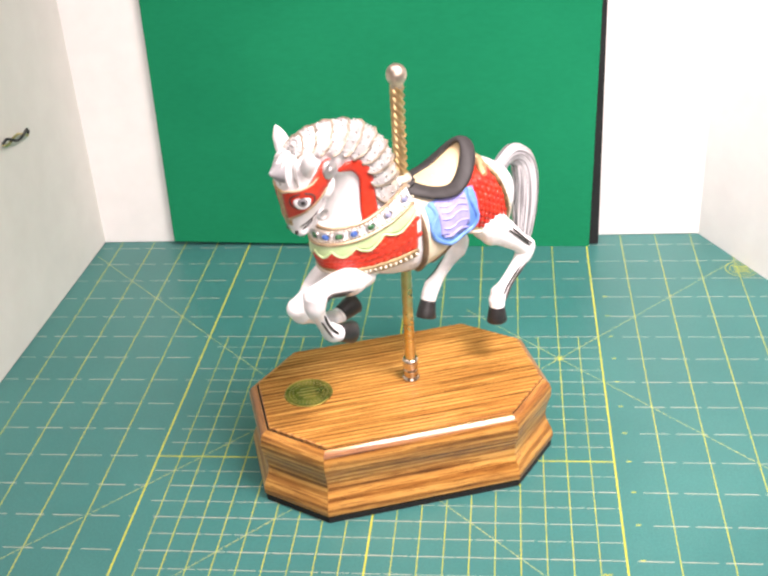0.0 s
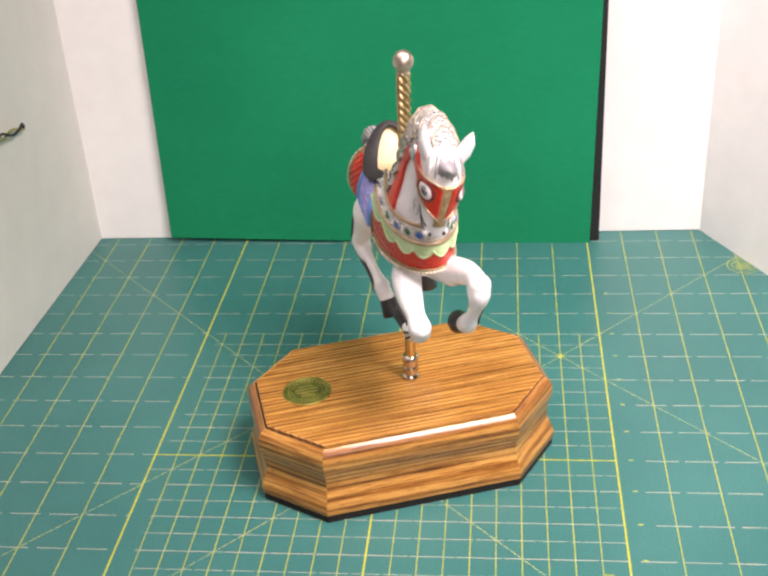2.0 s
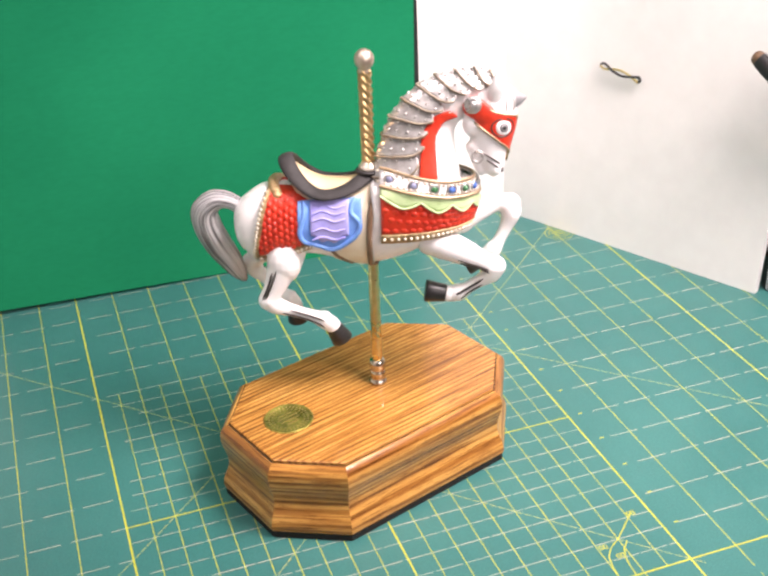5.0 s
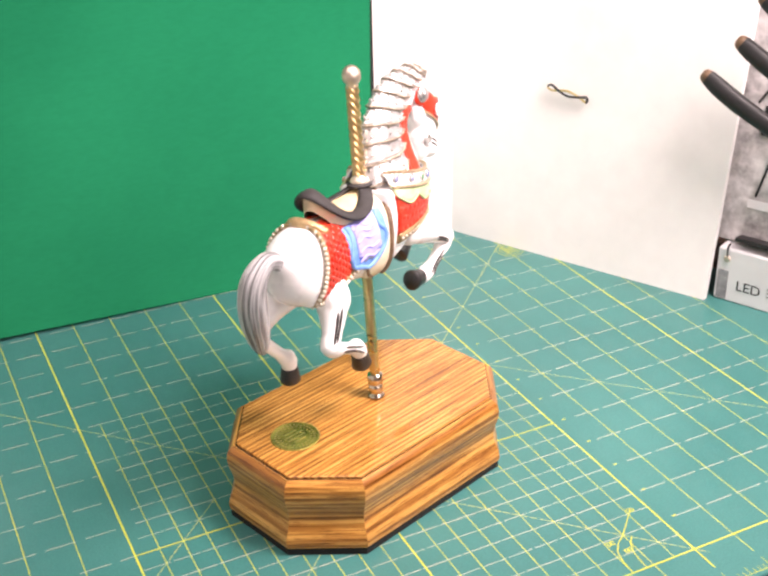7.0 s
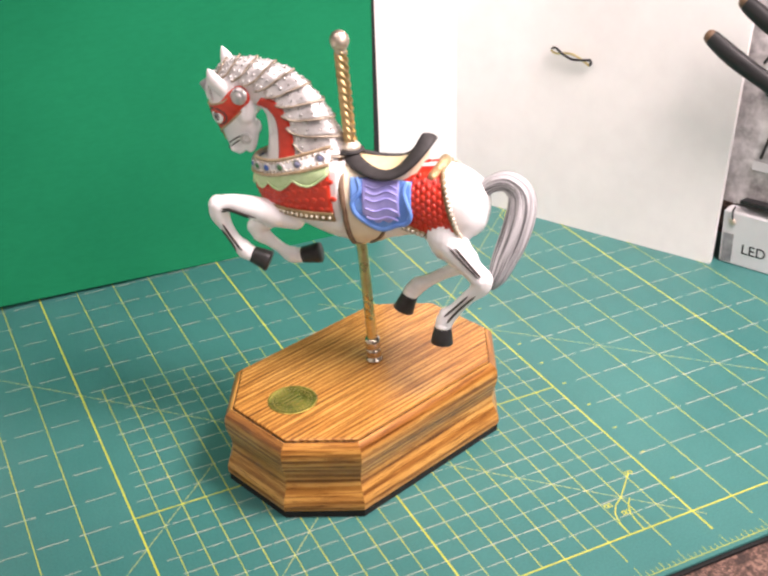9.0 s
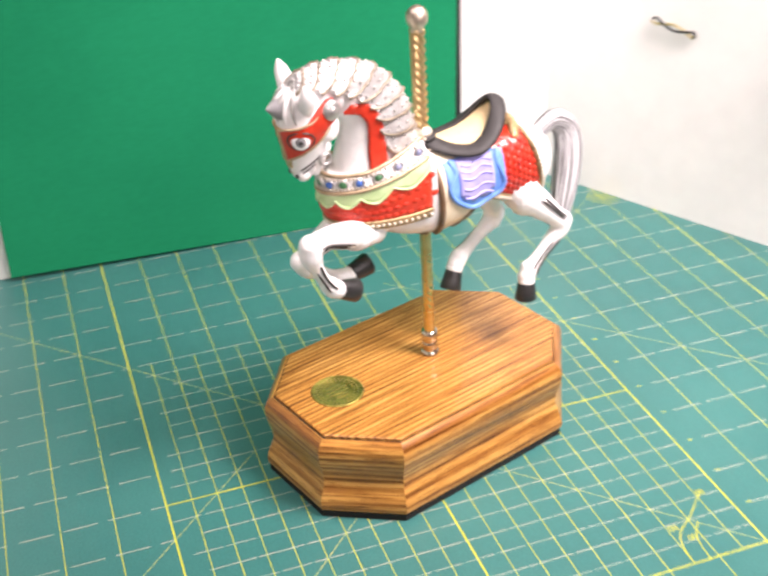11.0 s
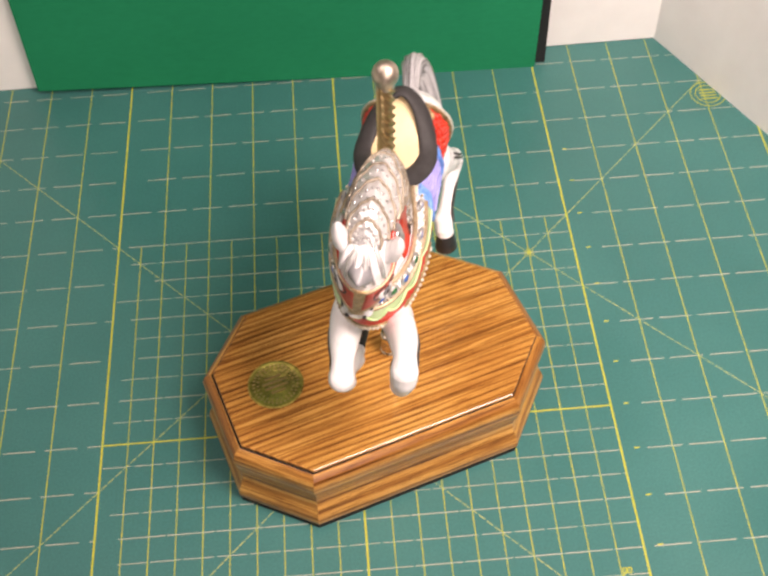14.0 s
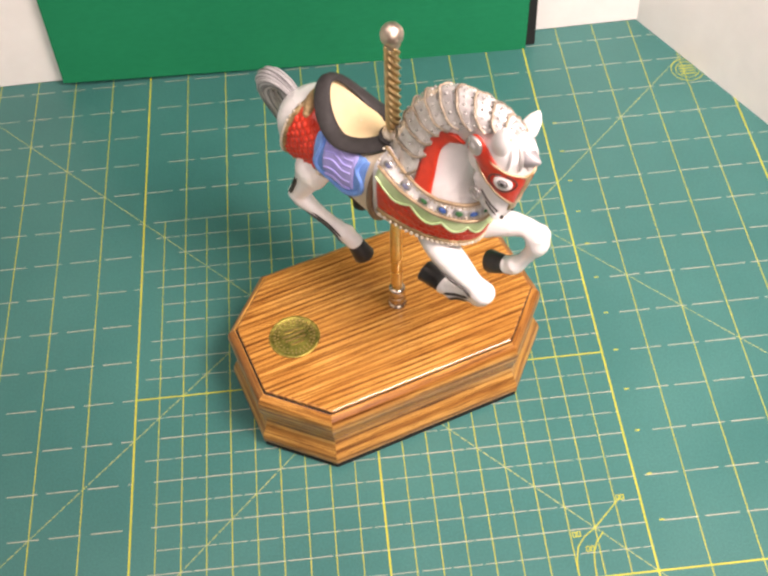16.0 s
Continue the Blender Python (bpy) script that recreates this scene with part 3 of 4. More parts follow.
def chest_at(phi, z, off=0.0):
    """A point round the breast at the angle phi from straight ahead."""
    c = np.array(CHEST)
    xf, w = np.interp(z, c[:, 0], c[:, 1]), np.interp(z, c[:, 0], c[:, 2])
    w *= 1 - 0.42 * min(1.0, max(0.0, (z - 117) / 10)) * min(1.0, max(0.0, (abs(phi) - 0.8) / 0.8))
    cx = 4.0
    reach = xf - cx if math.cos(phi) > 0 else -3.0
    x, y = cx + reach * abs(math.cos(phi)) ** 0.85, w * math.sin(phi)
    n = np.array([math.cos(phi) * w, math.sin(phi) * (xf - cx), 0])
    n = n / np.linalg.norm(n)
    return np.array([x, y, z]) + n * off, n


def neck_at(u, phi, off=0.0):
    """A point of the neck: u along it (0 to 1), phi from the crest, positive to the left."""
    k = u * (len(_n) - 1)
    i = min(int(k), len(_n) - 2)
    px, pz, qx, qz, w = _n[i] * (1 - (k - i)) + _n[i + 1] * (k - i)
    mid, axis = np.array([(px + qx) / 2, 0, (pz + qz) / 2]), np.array([(px - qx) / 2, 0, (pz - qz) / 2])
    wedge = 0.46 + 0.54 * abs(math.sin(phi / 2)) ** 0.8
    p = mid + axis * math.cos(phi) + np.array([0, 1.06 * w * wedge * math.sin(phi), 0])
    n = axis / np.dot(axis, axis) * math.cos(phi) + np.array([0, math.sin(phi) / w, 0])
    n = n / np.linalg.norm(n)
    p = p + n * off
    p[1] += sway(p[2])
    return p, n


def head_at(z, phi, off=0.0):
    """A point of the head at the height z; phi from straight ahead, positive to the left."""
    h = np.array(HEAD)[::-1]
    x0, x1, w = (np.interp(z, h[:, 0], h[:, k]) for k in (1, 2, 3))
    n = np.array([math.cos(phi) * w, math.sin(phi) * (x1 - x0) / 2, 0])
    n = n / np.linalg.norm(n)
    p = np.array([(x0 + x1) / 2 + (x1 - x0) / 2 * math.cos(phi), w * math.sin(phi), z]) + n * off
    p[1] += sway(z)
    return p, n


def patch(fn, us, vs, off, thick=1.6, bm=None):
    """A sheet over the surface fn(u, v, off)."""
    grid = [[fn(u, v, off) for v in vs] for u in us]
    return shell([[c[0] for c in row] for row in grid], [[c[1] for c in row] for row in grid], thick, bm)


def mirrored(p):
    return np.array([p[0], -p[1], p[2]])


def trunk_sheet(bm, side, cols, top, low, off, rows=12, thick=1.6):
    """A sheet on the trunk's side between the heights top(x) and low(x)."""
    pts, nrm = [], []
    for x in cols:
        a, b = [], []
        for z in np.linspace(low(x), top(x), rows):
            p, n = torso_side(x, z, off)
            if side < 0:
                p, n = mirrored(p), mirrored(n)
            a.append(p)
            b.append(n)
        pts.append(a)
        nrm.append(b)
    return shell(pts, nrm, thick, bm)


def between(rows):
    """A function of x through rows (x, value)."""
    xs, vs = [r[0] for r in rows], [r[1] for r in rows]
    return lambda x: float(np.interp(x, xs, vs))


def build_horse():
    horse = new("carousel_horse")
    tagged(horse, "white porcelain carousel horse figurine with red armour trappings", "horse figurine")

    # body: trunk, breast, neck and head run together
    bm = bmesh.new()
    rows = spline(TORSO, 40)
    loft([[(x, w * math.copysign(abs(math.sin(a)) ** 0.87, math.sin(a)), (t + b) / 2 + (t - b) / 2 * math.copysign(abs(math.cos(a)) ** 0.87, math.cos(a))) for a in np.linspace(0, 2 * math.pi, 37)[:-1]] for x, t, b, w in rows], bm)
    loft([[chest_at(a, z)[0] for a in np.linspace(-math.pi * 0.8, math.pi * 0.8, 40)] for z in np.linspace(88, 119, 14)], bm)
    loft([[neck_at(u, a, -0.8)[0] for a in np.linspace(0, 2 * math.pi, 33)[:-1]] for u in np.linspace(0, 1, 40)], bm)
    loft([[head_at(z, a)[0] for a in np.linspace(0, 2 * math.pi, 33)[:-1]] for z in np.linspace(165, 119.8, 34)], bm)
    for s in (1, -1):  # jaws, brows and nostrils, rump and shoulder muscle
        ball((51.5, s * 5.6 + sway(147), 146), (5.6, 3.2, 6.8), bm)
        ball((62.5, s * 4.2 + sway(124), 124), (2.6, 1.8, 2.4), bm)
        ball((-52, s * 8.5, 94), (15.5, 8.0, 17.5), bm, 20)
        ball((31, s * 7.0, 91), (10, 5.5, 7), bm, 16)
    rounded_tube([(51.5, sway(134), 135, 4.2), (52.6, sway(130), 130, 3.2), (54.2, sway(125), 125, 2.7), (55.6, sway(122), 121.6, 2.3)], 12, 14, bm, flat=1.35)
    body = part("body", bm, PORCELAIN, horse)
    rem = body.modifiers.new("one_skin", "REMESH")
    rem.mode, rem.voxel_size, rem.use_smooth_shade = "VOXEL", 0.0008, True
    smo = body.modifiers.new("glaze", "SMOOTH")
    smo.factor, smo.iterations = 0.5, 5

    # legs with hooves; dark wash lines run down the shins
    legs = {
        "fore_left": ([(31, 6.0, 87.0, 6.6), (43, 10.5, 91.0, 6.9), (55, 14.6, 96.2, 6.0), (63.5, 16.5, 98.6, 4.7), (68.8, 17, 96.8, 5.6), (70.0, 17, 92.2, 5.3), (67.6, 16.4, 85, 3.5), (64.4, 15.6, 78, 3.2), (61.8, 15, 73.5, 4.2), (59.3, 14.7, 70.6, 4.6), (56, 14.4, 68.6, 3.9)], (56.6, 14.4, 69), (47.4, 13.4, 64.4)),
        "fore_right": ([(28, -6.2, 87.5, 7.0), (39, -9.2, 85.8, 7.5), (49.5, -9.6, 81.2, 6.3), (56.6, -9, 77.4, 4.8), (61.2, -8.5, 74.4, 5.5), (60.2, -8.3, 70.2, 5.0), (55, -8, 66.2, 3.5), (49, -7.6, 62, 3.3), (44.5, -7.4, 59.2, 4.5), (40.5, -7.6, 58.4, 4.2), (38, -7.9, 58.8, 3.8)], (38, -7.9, 58.6), (27.2, -8.7, 60.4)),
        "hind_left": ([(-46, 6, 89, 10.5), (-49.5, 11, 81, 9.8), (-57, 15.5, 73.5, 7.2), (-63.5, 18, 67, 5.4), (-67.6, 19, 62.6, 5.5), (-66.8, 19.2, 58.4, 5.0), (-61.5, 19, 53.2, 3.5), (-54.5, 18.5, 46.2, 3.3), (-49.5, 18.4, 41.2, 4.4), (-47.2, 18.8, 38, 4.6), (-46.4, 19.4, 35, 4.1)], (-46.3, 19.5, 35), (-45.2, 20.6, 25.8)),
        "hind_right": ([(-42, -6, 87, 10.5), (-43.5, -10.5, 78, 9.4), (-47, -13.2, 69, 6.8), (-50.4, -14.6, 62, 5.2), (-52.2, -14.8, 57.4, 5.4), (-49.5, -14.3, 53.8, 4.9), (-42, -12.8, 50.4, 3.5), (-33, -10.8, 46.4, 3.3), (-26.5, -9.4, 43.2, 4.4), (-23.2, -8.5, 40.6, 4.5), (-21.4, -7.6, 38.2, 4.1)], (-21.3, -7.5, 38), (-17.2, -5.4, 29.2)),
    }
    for name, (keys, a, b) in legs.items():
        rows = [np.array(k, float) for k in keys]
        bm = rounded_tube(keys, 60, 20, flat=0.95)
        fore = name.startswith("fore")
        out = math.copysign(1.0, keys[0][1])
        bend = rows[4][:3] * 2 - rows[2][:3] - rows[6][:3]
        bend = bend / np.linalg.norm(bend)
        ball(rows[4][:3] + bend * 1.5, (5.4, 5.5, 5.4) if fore else (4.6, 4.8, 5.2), bm, 14)
        ball(rows[4][:3] + np.array([0, out * 2.4, 0]), (3.6, 3.2, 3.6), bm, 12)
        ball(rows[5][:3] + bend * 0.7 - np.array([0, out * 1.6, 0]), (4.0, 3.8, 3.8), bm, 12)
        ball(rows[8][:3] - bend * 0.9, (4.4, 4.7, 4.4), bm, 14)
        ball(rows[9][:3] - bend * 1.7, (3.3, 3.6, 3.1), bm, 12)
        ball(rows[1][:3] + np.array([0, out * (0.6 if fore else 2.0), -1.0 if fore else 0.0]), (9.0, 6.0, 6.4) if fore else (9.0, 7.6, 11.5), bm, 18)
        sinew = [(*(rows[i][:3] - bend * rows[i][3] * 0.62), r) for i, r in ((5, 1.6), (6, 2.0), (7, 2.0), (8, 2.2))]
        rounded_tube(sinew, 16, 10, bm)
        leg = part("leg", bm, PORCELAIN, horse, f"white {name.replace('_', ' ')} leg, lifted and bent")
        skin = leg.modifiers.new("one_skin", "REMESH")
        skin.mode, skin.voxel_size, skin.use_smooth_shade = "VOXEL", 0.0006, True
        soft = leg.modifiers.new("glaze", "SMOOTH")
        soft.factor, soft.iterations = 0.5, 4
        a, b = np.array(a, float), np.array(b, float)
        rr = [(0.0, 3.9), (0.06, 4.5), (0.14, 4.6), (0.55, 5.2), (0.93, 5.8), (1.0, 5.3)]
        part("hoof", loft(tube_rings([(*(a + (b - a) * f), r) for f, r in rr], 18, flat=0.92)), HOOF, leg, "black painted hoof")
        part("fetlock_tuft", rounded_tube([(*(a + (rows[-1][:3] - a) * 0.2), 4.2), (*(a + (a - b) * 0.10), 4.3), (*(a + (a - b) * 0.22), 3.9)], 6, 16), PORCELAIN, leg)
        wash = bmesh.new()
        path = spline(keys, 60)
        for lo, hi, out, face in ((11, 20, 0.30, 1), (35, 48, 0.30, 1), (37, 46, -0.40, 1), (12, 21, 0.55, -1), (36, 47, 0.25, -1)):
            line = []
            for i in range(lo, hi, 2):
                d = path[i + 1][:3] - path[i - 1][:3]
                d = d / np.linalg.norm(d)
                y = math.copysign(face, keys[0][1])
                nrm = np.array([0, y, 0]) - d * (d[1] * y)
                nrm = nrm / np.linalg.norm(nrm)
                back = np.cross(d, [0, 1, 0])
                line.append((*(path[i][:3] + path[i][3] * (1.05 * math.sqrt(1 - out * out) * nrm - out * back)), 0.55))
            if len(line) > 2:
                ends = [(*line[0][:3], 0.2), *line, (*line[-1][:3], 0.2)]
                ends[0] = (*(2 * np.array(line[0][:3]) - np.array(line[1][:3])), 0.2)
                ends[-1] = (*(2 * np.array(line[-1][:3]) - np.array(line[-2][:3])), 0.2)
                rounded_tube(ends, 16, 8, wash)
        part("wash_line", wash, WASH, leg, "dark painted tendon line")

    # tail
    part("tail", rounded_tube([(-66, 0, 102, 3.8), (-72, -0.5, 106, 4.2), (-79, -1.2, 106.5, 5.2), (-85, -0.5, 101, 6.3), (-85.5, 2, 92, 7.0), (-82, 5.5, 80, 7.0), (-77.2, 9, 69, 6.0), (-73.5, 11.5, 60, 4.2), (-71, 12.6, 55, 1.6)], 44, 44, flute=11, depth=0.07, uv=True, flat=0.9), TAIL, horse, "grey carved flowing tail")

    # ears, forelock horn, eyes, muzzle lines
    for s in (1, -1):
        e = np.array([61.0, s * 6.2 + sway(160), 157.0])
        tip = np.array([64.4, 15.0, 171.0]) if s > 0 else np.array([65.0, -5.2, 173.2])
        mids = [e + (tip - e) * f + np.array([0, s * 1.2, 0]) * math.sin(f * math.pi) for f in (0.35, 0.68, 0.9)]
        bm = loft(tube_rings([(*(e + np.array([0, 0, -4])), 2.6), (*e, 3.6), (*mids[0], 4.1), (*mids[1], 3.1), (*mids[2], 1.4), (*tip, 0.2)], 16, flat=0.7))
        part("ear", bm, PORCELAIN, horse, "white pricked ear")
        c, n = head_at(144.6, s * 1.02, 0.2)
        turn = Vector(n).to_track_quat("Z", "Y").to_matrix().to_4x4()
        eye = part("eye", ball(c, (4.0, 4.0, 1.1), n=20, turn=turn), PORCELAIN, horse, "round white eye with a dark pupil")
        part("eye_ring", ball(c + n * 0.45, (2.7, 2.7, 0.85), n=16, turn=turn), WASH, eye)
        part("iris", ball(c + n * 0.62, (2.2, 2.2, 0.85), n=16, turn=turn), GREY_HORN, eye)
        part("pupil", ball(c + n * 0.95, (1.4, 1.4, 0.65), n=12, turn=turn), HOOF, eye)
        lid = [(*(head_at(144.6 + 4.4 * math.cos(a), s * (1.02 + 0.50 * math.sin(a)), 0.7)[0]), 0.38) for a in np.linspace(0.2, 2 * math.pi - 0.2, 20)]
        part("eyelid", rounded_tube(lid, 24, 8), WASH, eye, "dark painted eyelid line")
        band = [(50.0, s * 8.0 + sway(155), 155.8, 5.0), (53.5, s * 8.4 + sway(153), 153.6, 5.2), (57.5, s * 8.6 + sway(150), 150.4, 5.0), (61.5, s * 8.0 + sway(146), 147.2, 4.8)]
        part("cheek_strap", rounded_tube(band, 16, 20, flat=0.34), RED, horse, "red enamel cheek strap")
        c, n = np.array([51.3, s * 9.6 + sway(155), 155.8]), np.array([-0.1, s * 0.99, 0.1])
        turn = Vector(n).to_track_quat("Z", "Y").to_matrix().to_4x4()
        ros = part("rosette", ball(c, (4.4, 4.4, 1.7), n=18, turn=turn), SILVER, horse, "silver bridle rosette")
        part("rosette_boss", ball(c + n * 1.2, (2.0, 2.0, 1.0), n=12, turn=turn), SILVER, ros)
        bm = bmesh.new()
        for z, f0 in ((127.5, 1.0), (123.6, 0.75)):
            line = [(*head_at(z + 1.4 * k, s * (f0 + 0.28 * k), 0.05)[0], 0.42) for k in range(5)]
            rounded_tube(line, 8, 8, bm)
        part("bit", bm, WASH, horse, "dark painted mouth and bit lines")
        c, n = head_at(124.0, s * 0.62, 1.2)
        part("nostril", ball(c - n * 1.0, (0.9, 0.9, 1.2)), WASH, horse, "dark painted nostril")
        part("bit_ring", rounded_tube([(*(np.array([53.5, s * 7.0 + sway(131), 131]) + 2.6 * np.array([math.cos(a), 0.0, math.sin(a)])), 0.75) for a in np.linspace(0, 6.1, 14)], 20, 8), SILVER, horse, "silver bit ring")
    for k, f in enumerate((-0.75, -0.45, -0.15, 0.15, 0.45, 0.75)):
        lock = [(*head_at(z, f * (1.25 - 0.02 * (z - 153)), 0.3)[0], r) for z, r in ((164, 0.7), (161.5, 1.0), (158.5, 1.0), (155.5, 0.8), (152.5, 0.4))]
        part("forelock", rounded_tube(lock, 14, 8), (PORCELAIN, PEARL)[k % 2], horse, "pearl white carved forelock strand")
    horn = [(66.5, sway(157), 156.0, 5.4), (70.5, sway(157), 157.0, 4.7), (73.5, sway(157), 157.6, 2.8), (75.8, sway(157), 158.0, 0.9)]
    part("face_boss", rounded_tube(horn, 10, 14), GREY_HORN, horse, "grey pointed armour boss on the forehead")

    # bridle: red cheeks, gilt nose strip
    zs = np.linspace(0, 1, 14)
    for s in (1, -1):
        low = between([(0.20, 132.0), (0.6, 134.5), (1.1, 137.5), (1.6, 141.5), (2.1, 146.5), (2.35, 149.0)])
        top = between([(0.20, 148.5), (0.5, 150.0), (1.0, 150.8), (1.5, 152.6), (1.9, 156.0), (2.35, 157.0)])
        cols = np.linspace(0.20, 2.35, 18)
        pts = [[head_at(low(f) + (top(f) - low(f)) * k, s * f, 0.75) for k in zs] for f in cols]
        bm = shell([[c[0] for c in r] for r in pts], [[c[1] for c in r] for r in pts], 1.4)
        part("bridle_cheek", bm, RED, horse, "red enamel bridle cheek piece")
        edge = [(*head_at(low(f), s * f, 0.7)[0], 0.6) for f in cols]
        part("bridle_edge", rounded_tube(edge, 30, 8), GOLD_LINE, horse, "gilt bridle edging")
        edge = [(*head_at(top(f), s * f, 0.6)[0], 0.5) for f in cols]
        part("bridle_edge", rounded_tube(edge, 30, 8), GOLD_LINE, horse, "gilt bridle edging")
        # red rein strap down the neck
        us = np.linspace(0.075, 0.56, 22)
        mid = between([(0.07, 1.86), (0.2, 1.86), (0.35, 1.80), (0.47, 1.86), (0.56, 2.15)])
        pts = [[neck_at(u, s * (mid(u) + f), 0.5) for f in np.linspace(-0.21, 0.21, 6)] for u in us]
        bm = shell([[c[0] for c in r] for r in pts], [[c[1] for c in r] for r in pts], 1.3)
        part("neck_strap", bm, RED, horse, "red enamel strap curving down the neck")
    pts = [[head_at(z, f, 0.65) for f in np.linspace(-0.42, 0.42, 8)] for z in np.linspace(128.5, 149.5, 14)]
    part("nose_strip", shell([[c[0] for c in r] for r in pts], [[c[1] for c in r] for r in pts], 1.3), GOLD, horse, "gilt brown nose strip")

    # crest armour: overlapping lappets with gilt rims and small studs
    lappets = np.linspace(0.10, 0.86, 10)
    for k, u0 in enumerate(lappets):
        du = 0.098
        reach = (1.62, 1.72, 1.72, 1.70, 1.70, 1.66, 1.55, 1.38, 1.2, 1.0)[k]
        cols = np.linspace(-1, 1, 61)
        pts, nrm = [], []
        for f in np.linspace(0, 1, 7):
            a, b = [], []
            for c in cols:
                taper = math.sqrt(max(0.0, 1 - max(0.0, (abs(c) - 0.72) / 0.28) ** 2))
                slant = 0.050 * abs(c) ** 1.5
                u = u0 + slant + du * (0.5 + (f - 0.5) * max(0.12, taper))
                p, n = neck_at(min(0.985, max(0.01, u)), c * reach, 0.05 + (1.15 + 0.2 * math.cos(c * 17.0 + k * 1.7)) * (1 - f) ** 1.3)
                a.append(p)
                b.append(n)
            pts.append(a)
            nrm.append(b)
        plate = part("crest_plate", shell(pts, nrm, 1.3), PEARL, horse, "pearl white mane armour plate with gilt rim")
        rim = [(*p, 0.58) for p in pts[0]]
        part("plate_rim", rounded_tube(rim, 80, 8), CREST_RIM, plate, "antiqued dark gilt rim")
        studs = bmesh.new()
        for f, count in ((0.34, 10), (0.70, 9)):
            for c in np.linspace(-0.88, 0.88, count):
                slant = 0.050 * abs(c) ** 1.5
                p, n = neck_at(min(0.985, u0 + slant + du * f), c * reach, 0.15 + 1.15 * (1 - f) ** 1.3)
                ball(p, (0.66, 0.66, 0.66), studs, 8)
        part("studs", studs, SILVER, plate, "small raised studs")

    # breast trappings
    def rise(f, z=118.0):
        climb = min(1.0, max(0.0, (z - 97) / 7)) * 7.0 * max(0.0, (abs(f) - 0.75) / 0.85) ** 1.6
        return (5.0 * (112 - min(z, 112)) / 20 - 1.5) * max(0.0, math.cos(f)) ** 2 + climb

    phis = np.linspace(-1.53, 1.53, 97)

    def breast(low, top, off, rows=6, thick=1.6):
        pts = [[chest_at(f, low(f) + rise(f, low(f)) + (top(f) + rise(f, top(f)) - low(f) - rise(f, low(f))) * k, off) for k in np.linspace(0, 1, rows)] for f in phis]
        return shell([[c[0] for c in r] for r in pts], [[c[1] for c in r] for r in pts], thick)

    flat = lambda v: (lambda f: v)
    cloth = part("breast_cloth", breast(flat(94.5), flat(112), 1.3, 8), RED, horse, "red quilted breast cloth")
    part("cloth_trim", breast(flat(90.2), flat(95.4), 2.6, 6, 3.0), TRIM_DARK, cloth, "beaded antique gold trim")
    studs = bmesh.new()
    for f in np.linspace(-1.5, 1.5, 44):
        p, n = chest_at(f, 92.9 + rise(f, 92.9), 2.9)
        ball(p, (0.95, 0.95, 0.95), studs, 8)
    part("trim_beads", studs, BEAD, cloth, "pale gilt beads")
    quilt = bmesh.new()
    for row in range(4):
        for f in np.linspace(-1.5, 1.5, 34):
            p, n = chest_at(f + (0.045 if row % 2 else 0) + random.uniform(-0.012, 0.012), 97.2 + 3.1 * row + rise(f, 97.2 + 3.1 * row) + random.uniform(-0.4, 0.4), 1.05)
            turn = Vector(n).to_track_quat("Z", "Y").to_matrix().to_4x4()
            ball(p, (1.95, 1.5, 0.62), quilt, 8, turn)
    part("quilting", quilt, RED, cloth, "raised red scales")
    teeth = lambda f: 105.6 + 4.6 * (2 * abs(((f * 4.3 / math.pi * 1.9 + 20) % 1.0) - 0.5)) ** 1.6
    part("scalloped_frill", breast(teeth, flat(115), 2.0, 5), MINT, horse, "pale green scalloped frill")
    part("frill_edge", rounded_tube([(*chest_at(f, teeth(f) + rise(f, teeth(f)), 2.1)[0], 0.55) for f in phis], 180, 8), MINT, horse, "raised pale green frill edge")
    collar = part("collar", breast(flat(114.6), flat(121.4), 2.3, 7), PORCELAIN, horse, "white jewelled breast collar")
    pearls = bmesh.new()
    for z in (115.9, 120.2):
        for f in np.linspace(-1.55, 1.55, 52):
            ball(chest_at(f, z + rise(f), 2.4)[0], (0.75, 0.75, 0.75), pearls, 8)
    part("pearls", pearls, BEAD, collar, "rows of small gilt pearls")
    for z in (114.2, 121.8):
        part("collar_edge", rounded_tube([(*chest_at(f, z + rise(f), 2.4)[0], 0.9) for f in phis], 70, 8), GOLD_LINE, collar, "gilt collar edge")
    for k, f in enumerate(np.linspace(-1.45, 1.45, 13)):
        p, n = chest_at(f, 118.0 + rise(f), 2.6)
        turn = Vector(n).to_track_quat("Z", "Y").to_matrix().to_4x4()
        ring = rounded_tube([(*(Vector(p) + turn.to_3x3() @ Vector((2.2 * math.cos(a), 2.2 * math.sin(a), 0.2))), 0.6) for a in np.linspace(0, 6.1, 12)], 16, 8)
        part("gem_setting", ring, SILVER, collar, "silver gem setting")
        part("gem", ball(p, (1.9, 1.9, 1.3), n=12, turn=turn), (GEM_GREEN, GEM_BLUE)[k % 2] if abs(f) < 1.2 else GEM_PALE, collar, "round coloured gem")

    # saddle cloth, flaps and girth on both sides
    for s in (1, -1):
        low = between([(-57, 79.5), (-50, 78.5), (-40, 82), (-28, 87.5)])
        top = between([(-57, 83.0), (-54, 96), (-51, 108), (-48.5, 115.6), (-44, 115.6), (-28, 114.0)])
        cols = np.linspace(-57, -28, 16)
        cloth = part("saddle_cloth", trunk_sheet(None, s, cols, top, low, 1.1, 14), RED, horse, "red quilted saddle cloth")
        quilt = bmesh.new()
